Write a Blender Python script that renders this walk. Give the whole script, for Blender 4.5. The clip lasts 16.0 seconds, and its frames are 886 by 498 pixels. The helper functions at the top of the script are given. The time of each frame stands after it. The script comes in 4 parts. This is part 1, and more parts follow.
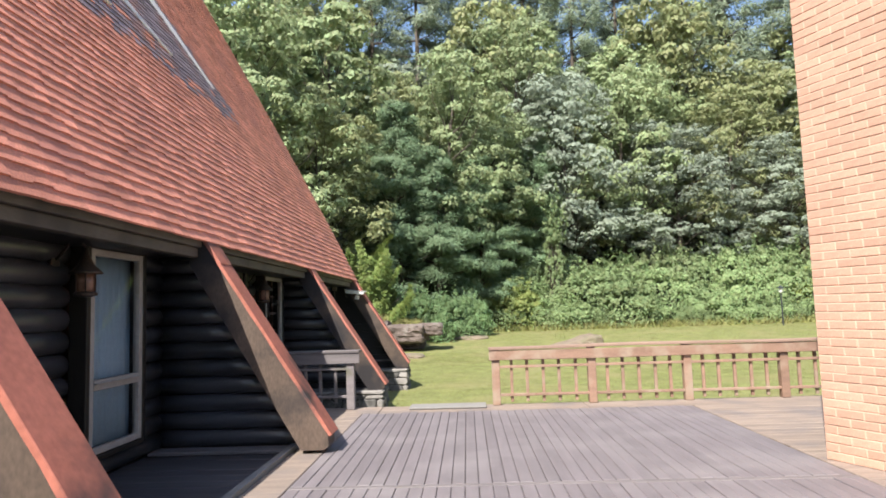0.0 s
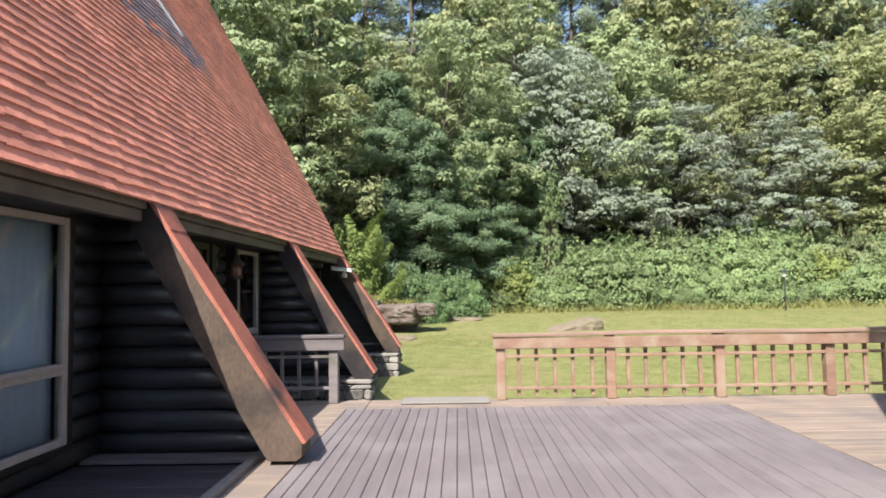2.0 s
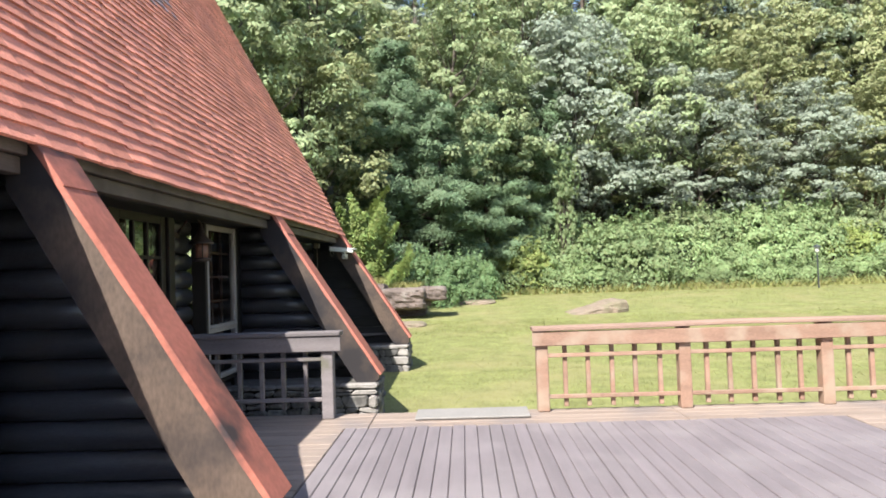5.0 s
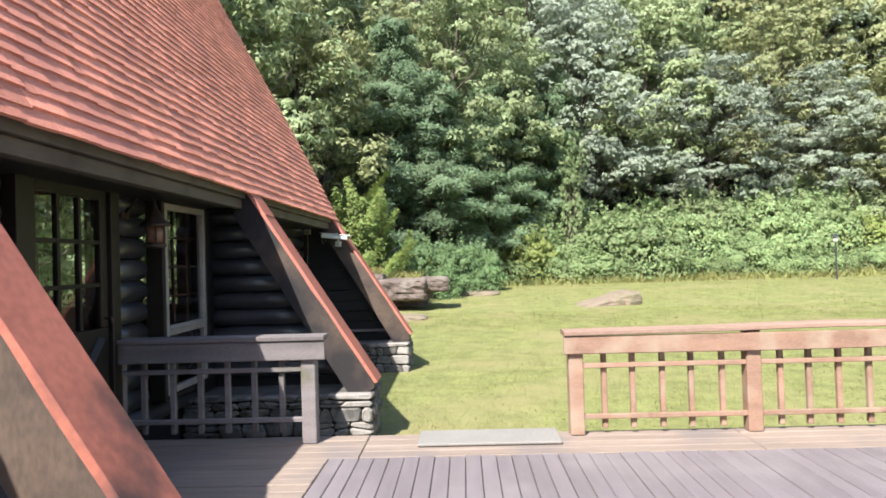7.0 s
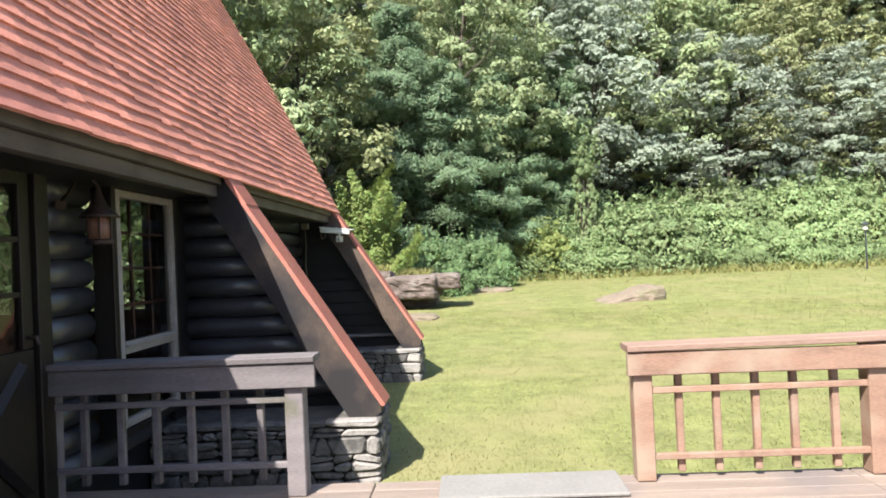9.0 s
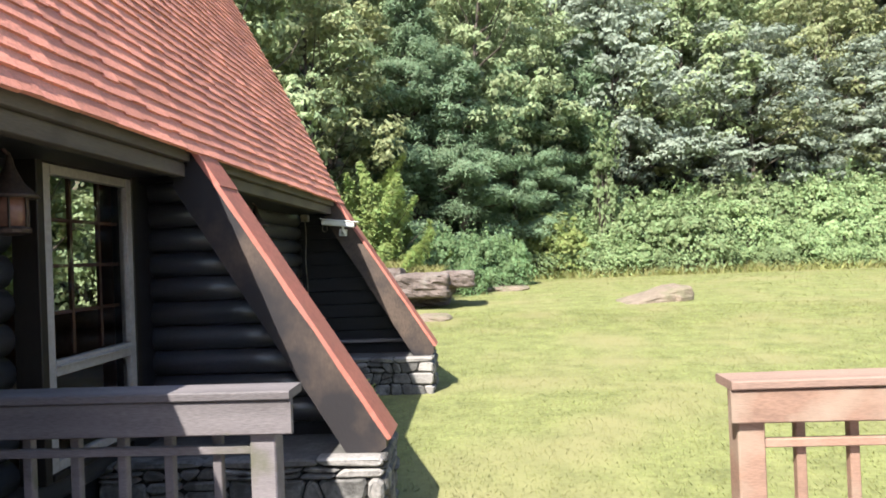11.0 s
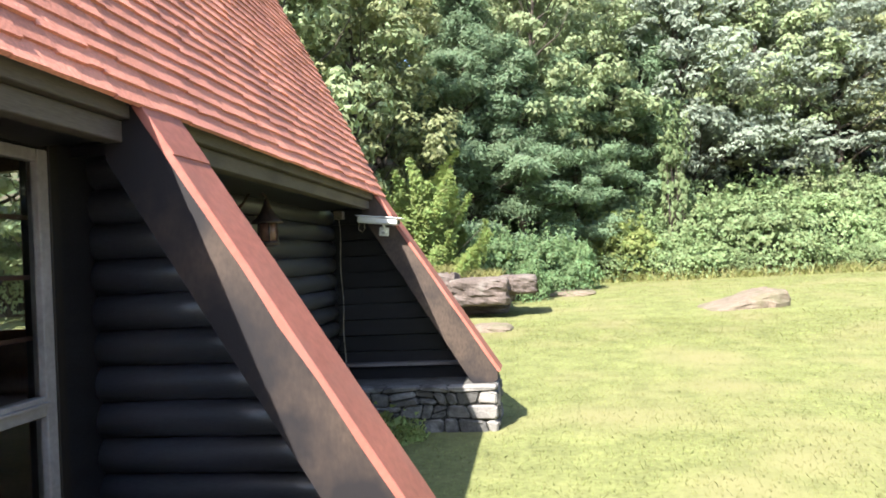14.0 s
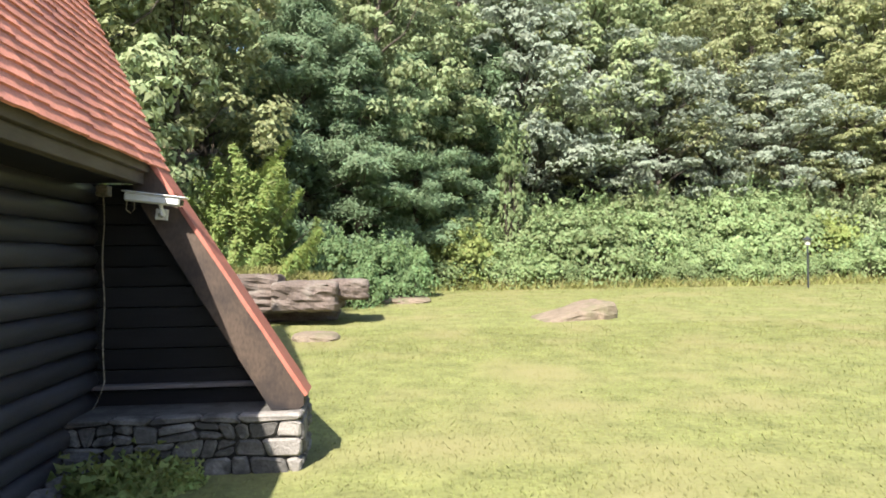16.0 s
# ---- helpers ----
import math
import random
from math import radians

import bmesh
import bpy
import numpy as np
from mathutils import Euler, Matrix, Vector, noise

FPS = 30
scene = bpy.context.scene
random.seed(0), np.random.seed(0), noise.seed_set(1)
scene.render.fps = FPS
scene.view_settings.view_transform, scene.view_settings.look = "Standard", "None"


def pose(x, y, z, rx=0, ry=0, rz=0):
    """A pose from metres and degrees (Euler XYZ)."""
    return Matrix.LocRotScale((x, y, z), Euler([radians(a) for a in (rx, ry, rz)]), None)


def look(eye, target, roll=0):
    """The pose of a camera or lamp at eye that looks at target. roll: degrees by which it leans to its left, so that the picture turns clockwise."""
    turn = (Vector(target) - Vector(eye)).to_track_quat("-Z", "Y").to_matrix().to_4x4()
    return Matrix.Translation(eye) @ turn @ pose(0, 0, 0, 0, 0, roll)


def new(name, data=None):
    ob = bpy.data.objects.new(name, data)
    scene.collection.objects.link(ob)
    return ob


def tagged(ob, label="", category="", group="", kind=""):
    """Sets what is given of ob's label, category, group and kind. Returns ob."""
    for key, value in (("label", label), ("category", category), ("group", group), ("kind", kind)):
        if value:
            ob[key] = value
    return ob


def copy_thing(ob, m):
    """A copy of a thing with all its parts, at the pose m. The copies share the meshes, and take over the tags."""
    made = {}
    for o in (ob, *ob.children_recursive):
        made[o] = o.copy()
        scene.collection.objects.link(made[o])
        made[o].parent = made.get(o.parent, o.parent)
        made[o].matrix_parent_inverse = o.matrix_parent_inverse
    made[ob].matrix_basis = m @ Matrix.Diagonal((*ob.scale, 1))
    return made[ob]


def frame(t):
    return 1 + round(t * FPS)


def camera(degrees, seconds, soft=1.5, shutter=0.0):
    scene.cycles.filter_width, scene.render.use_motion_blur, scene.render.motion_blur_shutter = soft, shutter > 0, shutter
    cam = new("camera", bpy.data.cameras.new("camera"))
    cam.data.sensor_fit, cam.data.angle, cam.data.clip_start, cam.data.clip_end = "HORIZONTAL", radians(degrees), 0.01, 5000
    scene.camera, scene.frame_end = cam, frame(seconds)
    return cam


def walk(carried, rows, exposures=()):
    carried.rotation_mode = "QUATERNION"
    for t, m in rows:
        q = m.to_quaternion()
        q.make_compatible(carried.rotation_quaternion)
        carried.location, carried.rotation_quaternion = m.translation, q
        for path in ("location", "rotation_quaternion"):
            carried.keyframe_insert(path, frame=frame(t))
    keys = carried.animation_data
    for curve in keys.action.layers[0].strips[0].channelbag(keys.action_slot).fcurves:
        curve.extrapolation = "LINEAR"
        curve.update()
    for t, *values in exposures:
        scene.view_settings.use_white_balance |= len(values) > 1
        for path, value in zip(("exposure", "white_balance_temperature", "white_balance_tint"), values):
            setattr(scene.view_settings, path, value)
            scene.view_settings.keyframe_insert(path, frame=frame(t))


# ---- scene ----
cam = camera(67.4, 16.0, soft=1.8)
PATH = [
    (0, (0.329, 0.105, 1.334), (0.263, 2.095, 1.517), -1.8),
    (0.5, (0.306, 0.412, 1.322), (0.256, 2.403, 1.498), -1.4),
    (1, (0.282, 0.733, 1.339), (0.237, 2.726, 1.495), -1.3),
    (1.5, (0.241, 1.033, 1.316), (0.193, 3.028, 1.457), -1.1),
    (2, (0.19, 1.347, 1.344), (0.149, 3.342, 1.466), -1.0),
    (2.5, (0.17, 1.646, 1.335), (0.12, 3.642, 1.447), -1.1),
    (3, (0.149, 1.95, 1.357), (0.086, 3.947, 1.457), -1.2),
    (3.5, (0.099, 2.243, 1.338), (0.033, 4.24, 1.431), -1.3),
    (4, (0.041, 2.552, 1.35), (-0.02, 4.549, 1.434), -1.4),
    (4.5, (0.008, 2.868, 1.342), (-0.05, 4.866, 1.42), -1.7),
    (5, (-0.011, 3.169, 1.345), (-0.071, 5.167, 1.413), -1.9),
    (7.5, (-0.168, 4.709, 1.347), (-0.229, 6.708, 1.381), -1.7),
    (8, (-0.214, 5.006, 1.344), (-0.279, 7.004, 1.377), -1.9),
    (8.5, (-0.246, 5.3, 1.351), (-0.316, 7.299, 1.377), -2.3),
    (9, (-0.259, 5.576, 1.35), (-0.342, 7.574, 1.374), -2.6),
    (11.5, (-0.42, 6.932, 1.354), (-0.548, 8.928, 1.368), -2.2),
    (12, (-0.462, 7.202, 1.337), (-0.608, 9.196, 1.355), -2.4),
    (12.5, (-0.503, 7.5, 1.363), (-0.667, 9.493, 1.382), -2.6),
    (13, (-0.518, 7.78, 1.354), (-0.715, 9.77, 1.384), -2.9),
    (13.5, (-0.557, 8.039, 1.377), (-0.81, 10.022, 1.405), -2.8),
    (14, (-0.584, 8.316, 1.357), (-0.86, 10.296, 1.388), -2.9),
    (14.5, (-0.586, 8.621, 1.349), (-0.855, 10.603, 1.378), -2.7),
    (15, (-0.544, 8.964, 1.312), (-0.736, 10.954, 1.337), -2.4),
    (15.5, (-0.476, 9.271, 1.296), (-0.497, 11.271, 1.313), -1.6),
    (16, (-0.432, 9.585, 1.279), (-0.231, 11.574, 1.313), -0.7),
]
walk(cam, [(t, look(eye, target, roll)) for t, eye, target, roll in PATH],
     exposures=[(0, 1.09, 6500, 10), (0.6, 1.02, 6600, 10), (1.5, 1.04, 6600, 10), (2.5, 1.11, 6550, 10), (3, 1.16, 6500, 10), (4, 1.27, 6450, 10), (5, 1.35, 6400, 10),
                (7.5, 1.36, 6400, 10), (9, 1.40, 6400, 10), (12, 1.53, 6350, 10), (14, 1.68, 6350, 10), (15, 1.58, 6400, 10), (16, 1.36, 6700, 10)])

# ---- light ----
SUN_FROM = Vector((-0.40, -0.79, 1.0)).normalized()
world = bpy.data.worlds.new("sky")
scene.world = world
world.use_nodes = True
wn = world.node_tree.nodes
sky = wn.new("ShaderNodeTexSky")
sky.sky_type = 'NISHITA'
sky.sun_disc = False
sky.sun_elevation = math.asin(SUN_FROM.z)
sky.sun_rotation = math.atan2(SUN_FROM.x, SUN_FROM.y)
sky.air_density, sky.dust_density = 1.0, 1.2
wn["Background"].inputs["Strength"].default_value = 0.12
world.node_tree.links.new(sky.outputs[0], wn["Background"].inputs["Color"])
sun = new("sun", bpy.data.lights.new("sun", 'SUN'))
sun.data.energy, sun.data.angle, sun.data.color = 5.0, radians(0.5), (1.0, 0.95, 0.86)
sun.matrix_world = look(SUN_FROM * 40, (0, 0, 0))

# ---- materials ----
def mat(name, base, rough=0.7, metal=0.0, var=0.25, scale=3.0, grain=40.0, stretch=(1, 1, 1), bump=0.25, depth=0.01,
        each=0.0, island=0.0, stain=None, spec=0.4, leaf=0.0):
    """Colour with variation at two scales, relief, a shift for each object or piece, and stains of another colour."""
    m = bpy.data.materials.new(name)
    m.use_nodes = True
    nt = m.node_tree
    n, ln = nt.nodes, nt.links.new
    b = n["Principled BSDF"]
    b.inputs["Roughness"].default_value, b.inputs["Metallic"].default_value = rough, metal
    b.inputs["Specular IOR Level"].default_value = spec
    tc, mp = n.new("ShaderNodeTexCoord"), n.new("ShaderNodeMapping")
    ln(tc.outputs["Object"], mp.inputs["Vector"])
    mp.inputs["Scale"].default_value = stretch
    big, fine = n.new("ShaderNodeTexNoise"), n.new("ShaderNodeTexNoise")
    for t, sc, det in ((big, scale, 4), (fine, grain, 3)):
        t.inputs["Scale"].default_value, t.inputs["Detail"].default_value = sc, det
        ln(mp.outputs[0], t.inputs["Vector"])
    add = n.new("ShaderNodeMath")
    add.operation = 'ADD'
    ln(big.outputs["Fac"], add.inputs[0])
    ln(fine.outputs["Fac"], add.inputs[1])
    rng = n.new("ShaderNodeMapRange")
    rng.inputs["From Min"].default_value, rng.inputs["From Max"].default_value = 0.65, 1.35
    rng.inputs["To Min"].default_value, rng.inputs["To Max"].default_value = 1 - var, 1 + var
    ln(add.outputs[0], rng.inputs["Value"])
    value = rng.outputs[0]
    for amount, node, socket in ((each, "ShaderNodeObjectInfo", "Random"), (island, "ShaderNodeNewGeometry", "Random Per Island")):
        if amount:
            src, mr, mul = n.new(node), n.new("ShaderNodeMapRange"), n.new("ShaderNodeMath")
            mr.inputs["To Min"].default_value, mr.inputs["To Max"].default_value = 1 - amount, 1 + amount
            mul.operation = 'MULTIPLY'
            ln(src.outputs[socket], mr.inputs["Value"])
            ln(value, mul.inputs[0])
            ln(mr.outputs[0], mul.inputs[1])
            value = mul.outputs[0]
    hsv = n.new("ShaderNodeHueSaturation")
    hsv.inputs["Color"].default_value = (*base, 1)
    ln(value, hsv.inputs["Value"])
    colour = hsv.outputs[0]
    if leaf:
        src, mr = n.new("ShaderNodeNewGeometry"), n.new("ShaderNodeMapRange")
        mr.inputs["To Min"].default_value, mr.inputs["To Max"].default_value = 0.47, 0.52
        ln(src.outputs["Random Per Island"], mr.inputs["Value"])
        ln(mr.outputs[0], hsv.inputs["Hue"])
    if stain:
        tint, sc, low, high = stain
        sn, sr, mix = n.new("ShaderNodeTexNoise"), n.new("ShaderNodeMapRange"), n.new("ShaderNodeMix")
        sn.inputs["Scale"].default_value, sn.inputs["Detail"].default_value = sc, 5
        ln(tc.outputs["Object"], sn.inputs["Vector"])
        sr.inputs["From Min"].default_value, sr.inputs["From Max"].default_value = low, high
        ln(sn.outputs["Fac"], sr.inputs["Value"])
        mix.data_type = 'RGBA'
        mix.inputs["B"].default_value = (*tint, 1)
        ln(sr.outputs[0], mix.inputs["Factor"])
        ln(colour, mix.inputs["A"])
        colour = mix.outputs["Result"]
    ln(colour, b.inputs["Base Color"])
    if bump:
        bp = n.new("ShaderNodeBump")
        bp.inputs["Strength"].default_value, bp.inputs["Distance"].default_value = bump, depth
        ln(add.outputs[0], bp.inputs["Height"])
        ln(bp.outputs[0], b.inputs["Normal"])
    if leaf:
        tr, ms = n.new("ShaderNodeBsdfTranslucent"), n.new("ShaderNodeMixShader")
        ms.inputs[0].default_value = leaf
        ln(colour, tr.inputs["Color"])
        ln(b.outputs[0], ms.inputs[1])
        ln(tr.outputs[0], ms.inputs[2])
        ln(ms.outputs[0], n["Material Output"].inputs["Surface"])
    return m


def glass(name, tint=(0.9, 0.95, 0.95)):
    """A thin clear pane: mostly see-through, with mirror reflections."""
    m = bpy.data.materials.new(name)
    m.use_nodes = True
    n, ln = m.node_tree.nodes, m.node_tree.links.new
    n.remove(n["Principled BSDF"])
    tr, gl, fr, ms = (n.new("ShaderNode" + k) for k in ("BsdfTransparent", "BsdfGlossy", "Fresnel", "MixShader"))
    tr.inputs["Color"].default_value = (*tint, 1)
    gl.inputs["Roughness"].default_value = 0.02
    fr.inputs["IOR"].default_value = 1.6
    ln(fr.outputs[0], ms.inputs[0])
    ln(tr.outputs[0], ms.inputs[1])
    ln(gl.outputs[0], ms.inputs[2])
    ln(ms.outputs[0], n["Material Output"].inputs["Surface"])
    return m


LAWN = mat("lawn_soil", (0.172, 0.184, 0.065), 0.95, var=0.34, scale=2.4, grain=18, bump=0.2, depth=0.01, stain=((0.22, 0.205, 0.092), 0.6, 0.46, 0.7))
BLADE = mat("grass_blade", (0.200, 0.215, 0.074), 0.7, var=0.34, scale=2.4, grain=18, bump=0, island=0.34, leaf=0.3, stain=((0.255, 0.238, 0.105), 0.6, 0.46, 0.72), spec=0.2)
WEED = mat("tall_weed", (0.26, 0.26, 0.09), 0.7, var=0.2, scale=1, bump=0, island=0.3, leaf=0.3)
LITTER = mat("forest_floor", (0.10, 0.075, 0.045), 0.95, var=0.4, scale=0.8, grain=12, bump=0.8, depth=0.05, stain=((0.06, 0.09, 0.03), 0.6, 0.45, 0.6))
PURPLE = mat("greyed_purple_deck_paint", (0.163, 0.142, 0.152), 0.62, var=0.18, scale=2, grain=60, stretch=(6, 0.7, 1), bump=0.2, depth=0.004, each=0.08, stain=((0.21, 0.188, 0.195), 1.3, 0.48, 0.72))
BEIGE = mat("sun_bleached_boards", (0.235, 0.185, 0.155), 0.75, var=0.25, scale=2, grain=50, stretch=(0.7, 6, 1), bump=0.25, depth=0.004, each=0.09, stain=((0.18, 0.15, 0.14), 1.5, 0.50, 0.68))
GREYWOOD = mat("weathered_grey_boards", (0.165, 0.145, 0.148), 0.8, var=0.35, scale=2, grain=50, stretch=(0.7, 6, 6), bump=0.3, depth=0.005, each=0.15, stain=((0.10, 0.10, 0.06), 3, 0.60, 0.72))
SLAB = mat("pale_grey_step", (0.215, 0.205, 0.195), 0.85, var=0.15, scale=3, grain=40, bump=0.2, depth=0.003)
REDWOOD = mat("faded_redwood_stain", (0.262, 0.162, 0.118), 0.7, var=0.25, scale=3, grain=40, stretch=(1, 1, 4), bump=0.25, depth=0.004, each=0.14, stain=((0.30, 0.23, 0.175), 4, 0.48, 0.68))
CAPWOOD = mat("worn_handrail", (0.262, 0.175, 0.138), 0.75, var=0.28, scale=2, grain=40, stretch=(0.6, 5, 5), bump=0.3, depth=0.004, stain=((0.25, 0.22, 0.10), 1.2, 0.58, 0.72))
LOG = mat("dark_stained_log", (0.040, 0.040, 0.049), 0.36, var=0.45, scale=2, grain=30, stretch=(1, 1, 6), bump=0.12, depth=0.006, each=0.3, stain=((0.045, 0.036, 0.03), 1.1, 0.52, 0.78), spec=1.0)
# dark stain, with the deep shade under the eaves added to its base colour
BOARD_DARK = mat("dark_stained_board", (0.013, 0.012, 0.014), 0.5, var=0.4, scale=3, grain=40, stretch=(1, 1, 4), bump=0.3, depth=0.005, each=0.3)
# porch floor boards, a darker grey than the rest of the deck
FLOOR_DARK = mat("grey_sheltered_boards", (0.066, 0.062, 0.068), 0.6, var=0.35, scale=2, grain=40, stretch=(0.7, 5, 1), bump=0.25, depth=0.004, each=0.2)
FASCIA = mat("grey_brown_fascia", (0.105, 0.088, 0.075), 0.75, var=0.3, scale=2, grain=40, stretch=(1, 0.5, 6), bump=0.3, depth=0.004, stain=((0.06, 0.05, 0.045), 2, 0.5, 0.7))
TIMBER = mat("weathered_beam", (0.092, 0.064, 0.049), 0.7, var=0.35, scale=2.0, grain=40, stretch=(1.2, 6, 0.6), bump=0.3, depth=0.005, stain=((0.020, 0.017, 0.019), 1.6, 0.42, 0.60))
CAP = mat("faded_red_metal", (0.42, 0.145, 0.108), 0.55, var=0.22, scale=3, grain=25, bump=0.12, depth=0.004, spec=0.45, each=0.08, stain=((0.34, 0.145, 0.115), 2.2, 0.48, 0.7))
CAP_DIRTY = mat("sooty_red_metal", (0.37, 0.128, 0.092), 0.6, var=0.25, scale=3, grain=25, bump=0.15, depth=0.004, spec=0.4, stain=((0.05, 0.036, 0.037), 1.3, 0.50, 0.62))
SHINGLE = mat("red_shingle", (0.63, 0.258, 0.188), 0.85, var=0.24, scale=1.6, grain=60, bump=0.5, depth=0.006, island=0.2, stain=((0.48, 0.20, 0.16), 0.9, 0.5, 0.7), spec=0.25)
SHINGLE_ONE = mat("red_shingle_piece", (0.63, 0.258, 0.188), 0.85, var=0.24, scale=1.6, grain=60, bump=0.5, depth=0.006, each=0.2, stain=((0.48, 0.20, 0.16), 0.9, 0.5, 0.7), spec=0.25)
SHINGLE_BLUE = mat("lead_stained_shingle", (0.27, 0.205, 0.235), 0.8, var=0.25, scale=1.5, grain=70, bump=0.5, depth=0.006, island=0.25, stain=((0.34, 0.19, 0.18), 1.4, 0.52, 0.66), spec=0.3)
WHITEMETAL = mat("pale_metal_flashing", (0.86, 0.78, 0.75), 0.55, var=0.14, scale=3, bump=0.1, stain=((0.60, 0.52, 0.53), 3, 0.52, 0.68))
SASH = mat("red_brown_sash", (0.13, 0.055, 0.035), 0.6, var=0.25, scale=4, grain=40, bump=0.1)
STONE = mat("grey_fieldstone", (0.165, 0.155, 0.148), 0.9, var=0.4, scale=7, grain=45, bump=0.6, depth=0.012, each=0.35, stain=((0.085, 0.08, 0.075), 6, 0.48, 0.62))
# lighter copy of the fieldstone: sunlight on the plinth corner, put into the colour
STONE_SUNLIT = mat("pale_fieldstone", (0.26, 0.24, 0.225), 0.9, var=0.3, scale=5, grain=45, bump=0.6, depth=0.015, each=0.15)
MORTAR = mat("dark_mortar", (0.03, 0.028, 0.026), 0.95, var=0.3, scale=6, bump=0.5)
ROCK = mat("weathered_ledge_rock", (0.135, 0.105, 0.092), 0.92, var=0.35, scale=2.2, grain=20, bump=0.4, depth=0.015, stain=((0.19, 0.165, 0.145), 2.0, 0.52, 0.66))
ROCK_PALE = mat("sun_bleached_rock", (0.20, 0.157, 0.118), 0.92, var=0.3, scale=3, grain=18, bump=0.6, depth=0.025, stain=((0.15, 0.135, 0.085), 2.2, 0.5, 0.65))
BRICK = mat("pale_orange_brick", (0.52, 0.315, 0.232), 0.85, var=0.14, scale=6, grain=60, bump=0.3, depth=0.003, each=0.1, island=0.1)
JOINT = mat("cream_mortar", (0.57, 0.415, 0.32), 0.95, var=0.12, scale=8, grain=70, bump=0.3, depth=0.003)
FRAMEPAINT = mat("greyed_window_paint", (0.33, 0.30, 0.28), 0.6, var=0.2, scale=4, grain=40, bump=0.15, depth=0.003)
DARKPAINT = mat("dark_brown_paint", (0.017, 0.013, 0.010), 0.5, var=0.3, scale=3, grain=40, stretch=(1, 1, 0.3), bump=0.2, depth=0.003)
INTERIOR = mat("brown_panelling", (0.19, 0.125, 0.08), 0.7, var=0.3, scale=2, grain=30, bump=0.2)
CURTAIN = mat("pale_blue_curtain", (0.38, 0.49, 0.64), 0.9, var=0.12, scale=2, grain=30, bump=0.2)
PANE = glass("window_glass")
IRON = mat("rusty_lantern_iron", (0.07, 0.05, 0.042), 0.55, metal=0.6, var=0.35, scale=12, grain=80, bump=0.3, depth=0.002)
AMBER = mat("amber_lantern_glass", (0.2, 0.105, 0.075), 0.25, var=0.2, scale=10, bump=0.1)
WHITE = mat("white_plastic", (0.72, 0.72, 0.70), 0.4, var=0.06, scale=6, bump=0.05)
LENS = mat("black_lens", (0.01, 0.01, 0.012), 0.1, var=0.05, bump=0)
CABLE = mat("dirty_white_cable", (0.24, 0.21, 0.17), 0.6, var=0.9, scale=30, grain=70, bump=0.1)
BARK = mat("dark_bark", (0.085, 0.068, 0.055), 0.9, var=0.35, scale=3, grain=25, stretch=(1, 1, 0.25), bump=0.7, depth=0.03)
BLACK = mat("black_lamp_paint", (0.03, 0.035, 0.04), 0.5, var=0.2, bump=0.1)
LEAF = {
    "silver": mat("grey_green_leaf", (0.25, 0.292, 0.225), 0.55, var=0.25, scale=0.5, bump=0, island=0.13, each=0.10, leaf=0.28, spec=0.22),
    "mid": mat("green_leaf", (0.275, 0.335, 0.175), 0.6, var=0.3, scale=0.5, bump=0, island=0.15, each=0.15, leaf=0.3, spec=0.25),
    "yellow": mat("yellow_green_leaf", (0.262, 0.288, 0.14), 0.5, var=0.25, scale=0.5, bump=0, island=0.15, each=0.12, leaf=0.3, spec=0.22),
    "pine": mat("pine_needle", (0.158, 0.229, 0.130), 0.5, var=0.3, scale=0.5, bump=0, island=0.15, each=0.12, leaf=0.26, spec=0.22),
    "larch": mat("larch_needle", (0.27, 0.325, 0.225), 0.55, var=0.25, scale=0.5, bump=0, island=0.18, each=0.12, leaf=0.4, spec=0.3),
    "juniper": mat("juniper_spray", (0.215, 0.285, 0.085), 0.6, var=0.3, scale=1.5, bump=0, island=0.18, leaf=0.32, spec=0.3),
    "vine": mat("vine_leaf", (0.252, 0.335, 0.16), 0.6, var=0.34, scale=0.7, bump=0, island=0.15, each=0.2, leaf=0.36, spec=0.22),
    "lime": mat("yellow_vine_leaf", (0.29, 0.35, 0.12), 0.6, var=0.3, scale=0.7, bump=0, island=0.15, each=0.15, leaf=0.4, spec=0.22),
    "rust": mat("browning_leaf", (0.24, 0.165, 0.10), 0.6, var=0.3, scale=0.5, bump=0, island=0.35, leaf=0.35, spec=0.3),
    "blue": mat("dark_vine_leaf", (0.18, 0.275, 0.125), 0.6, var=0.34, scale=0.8, bump=0, island=0.15, each=0.15, leaf=0.34, spec=0.25),
}


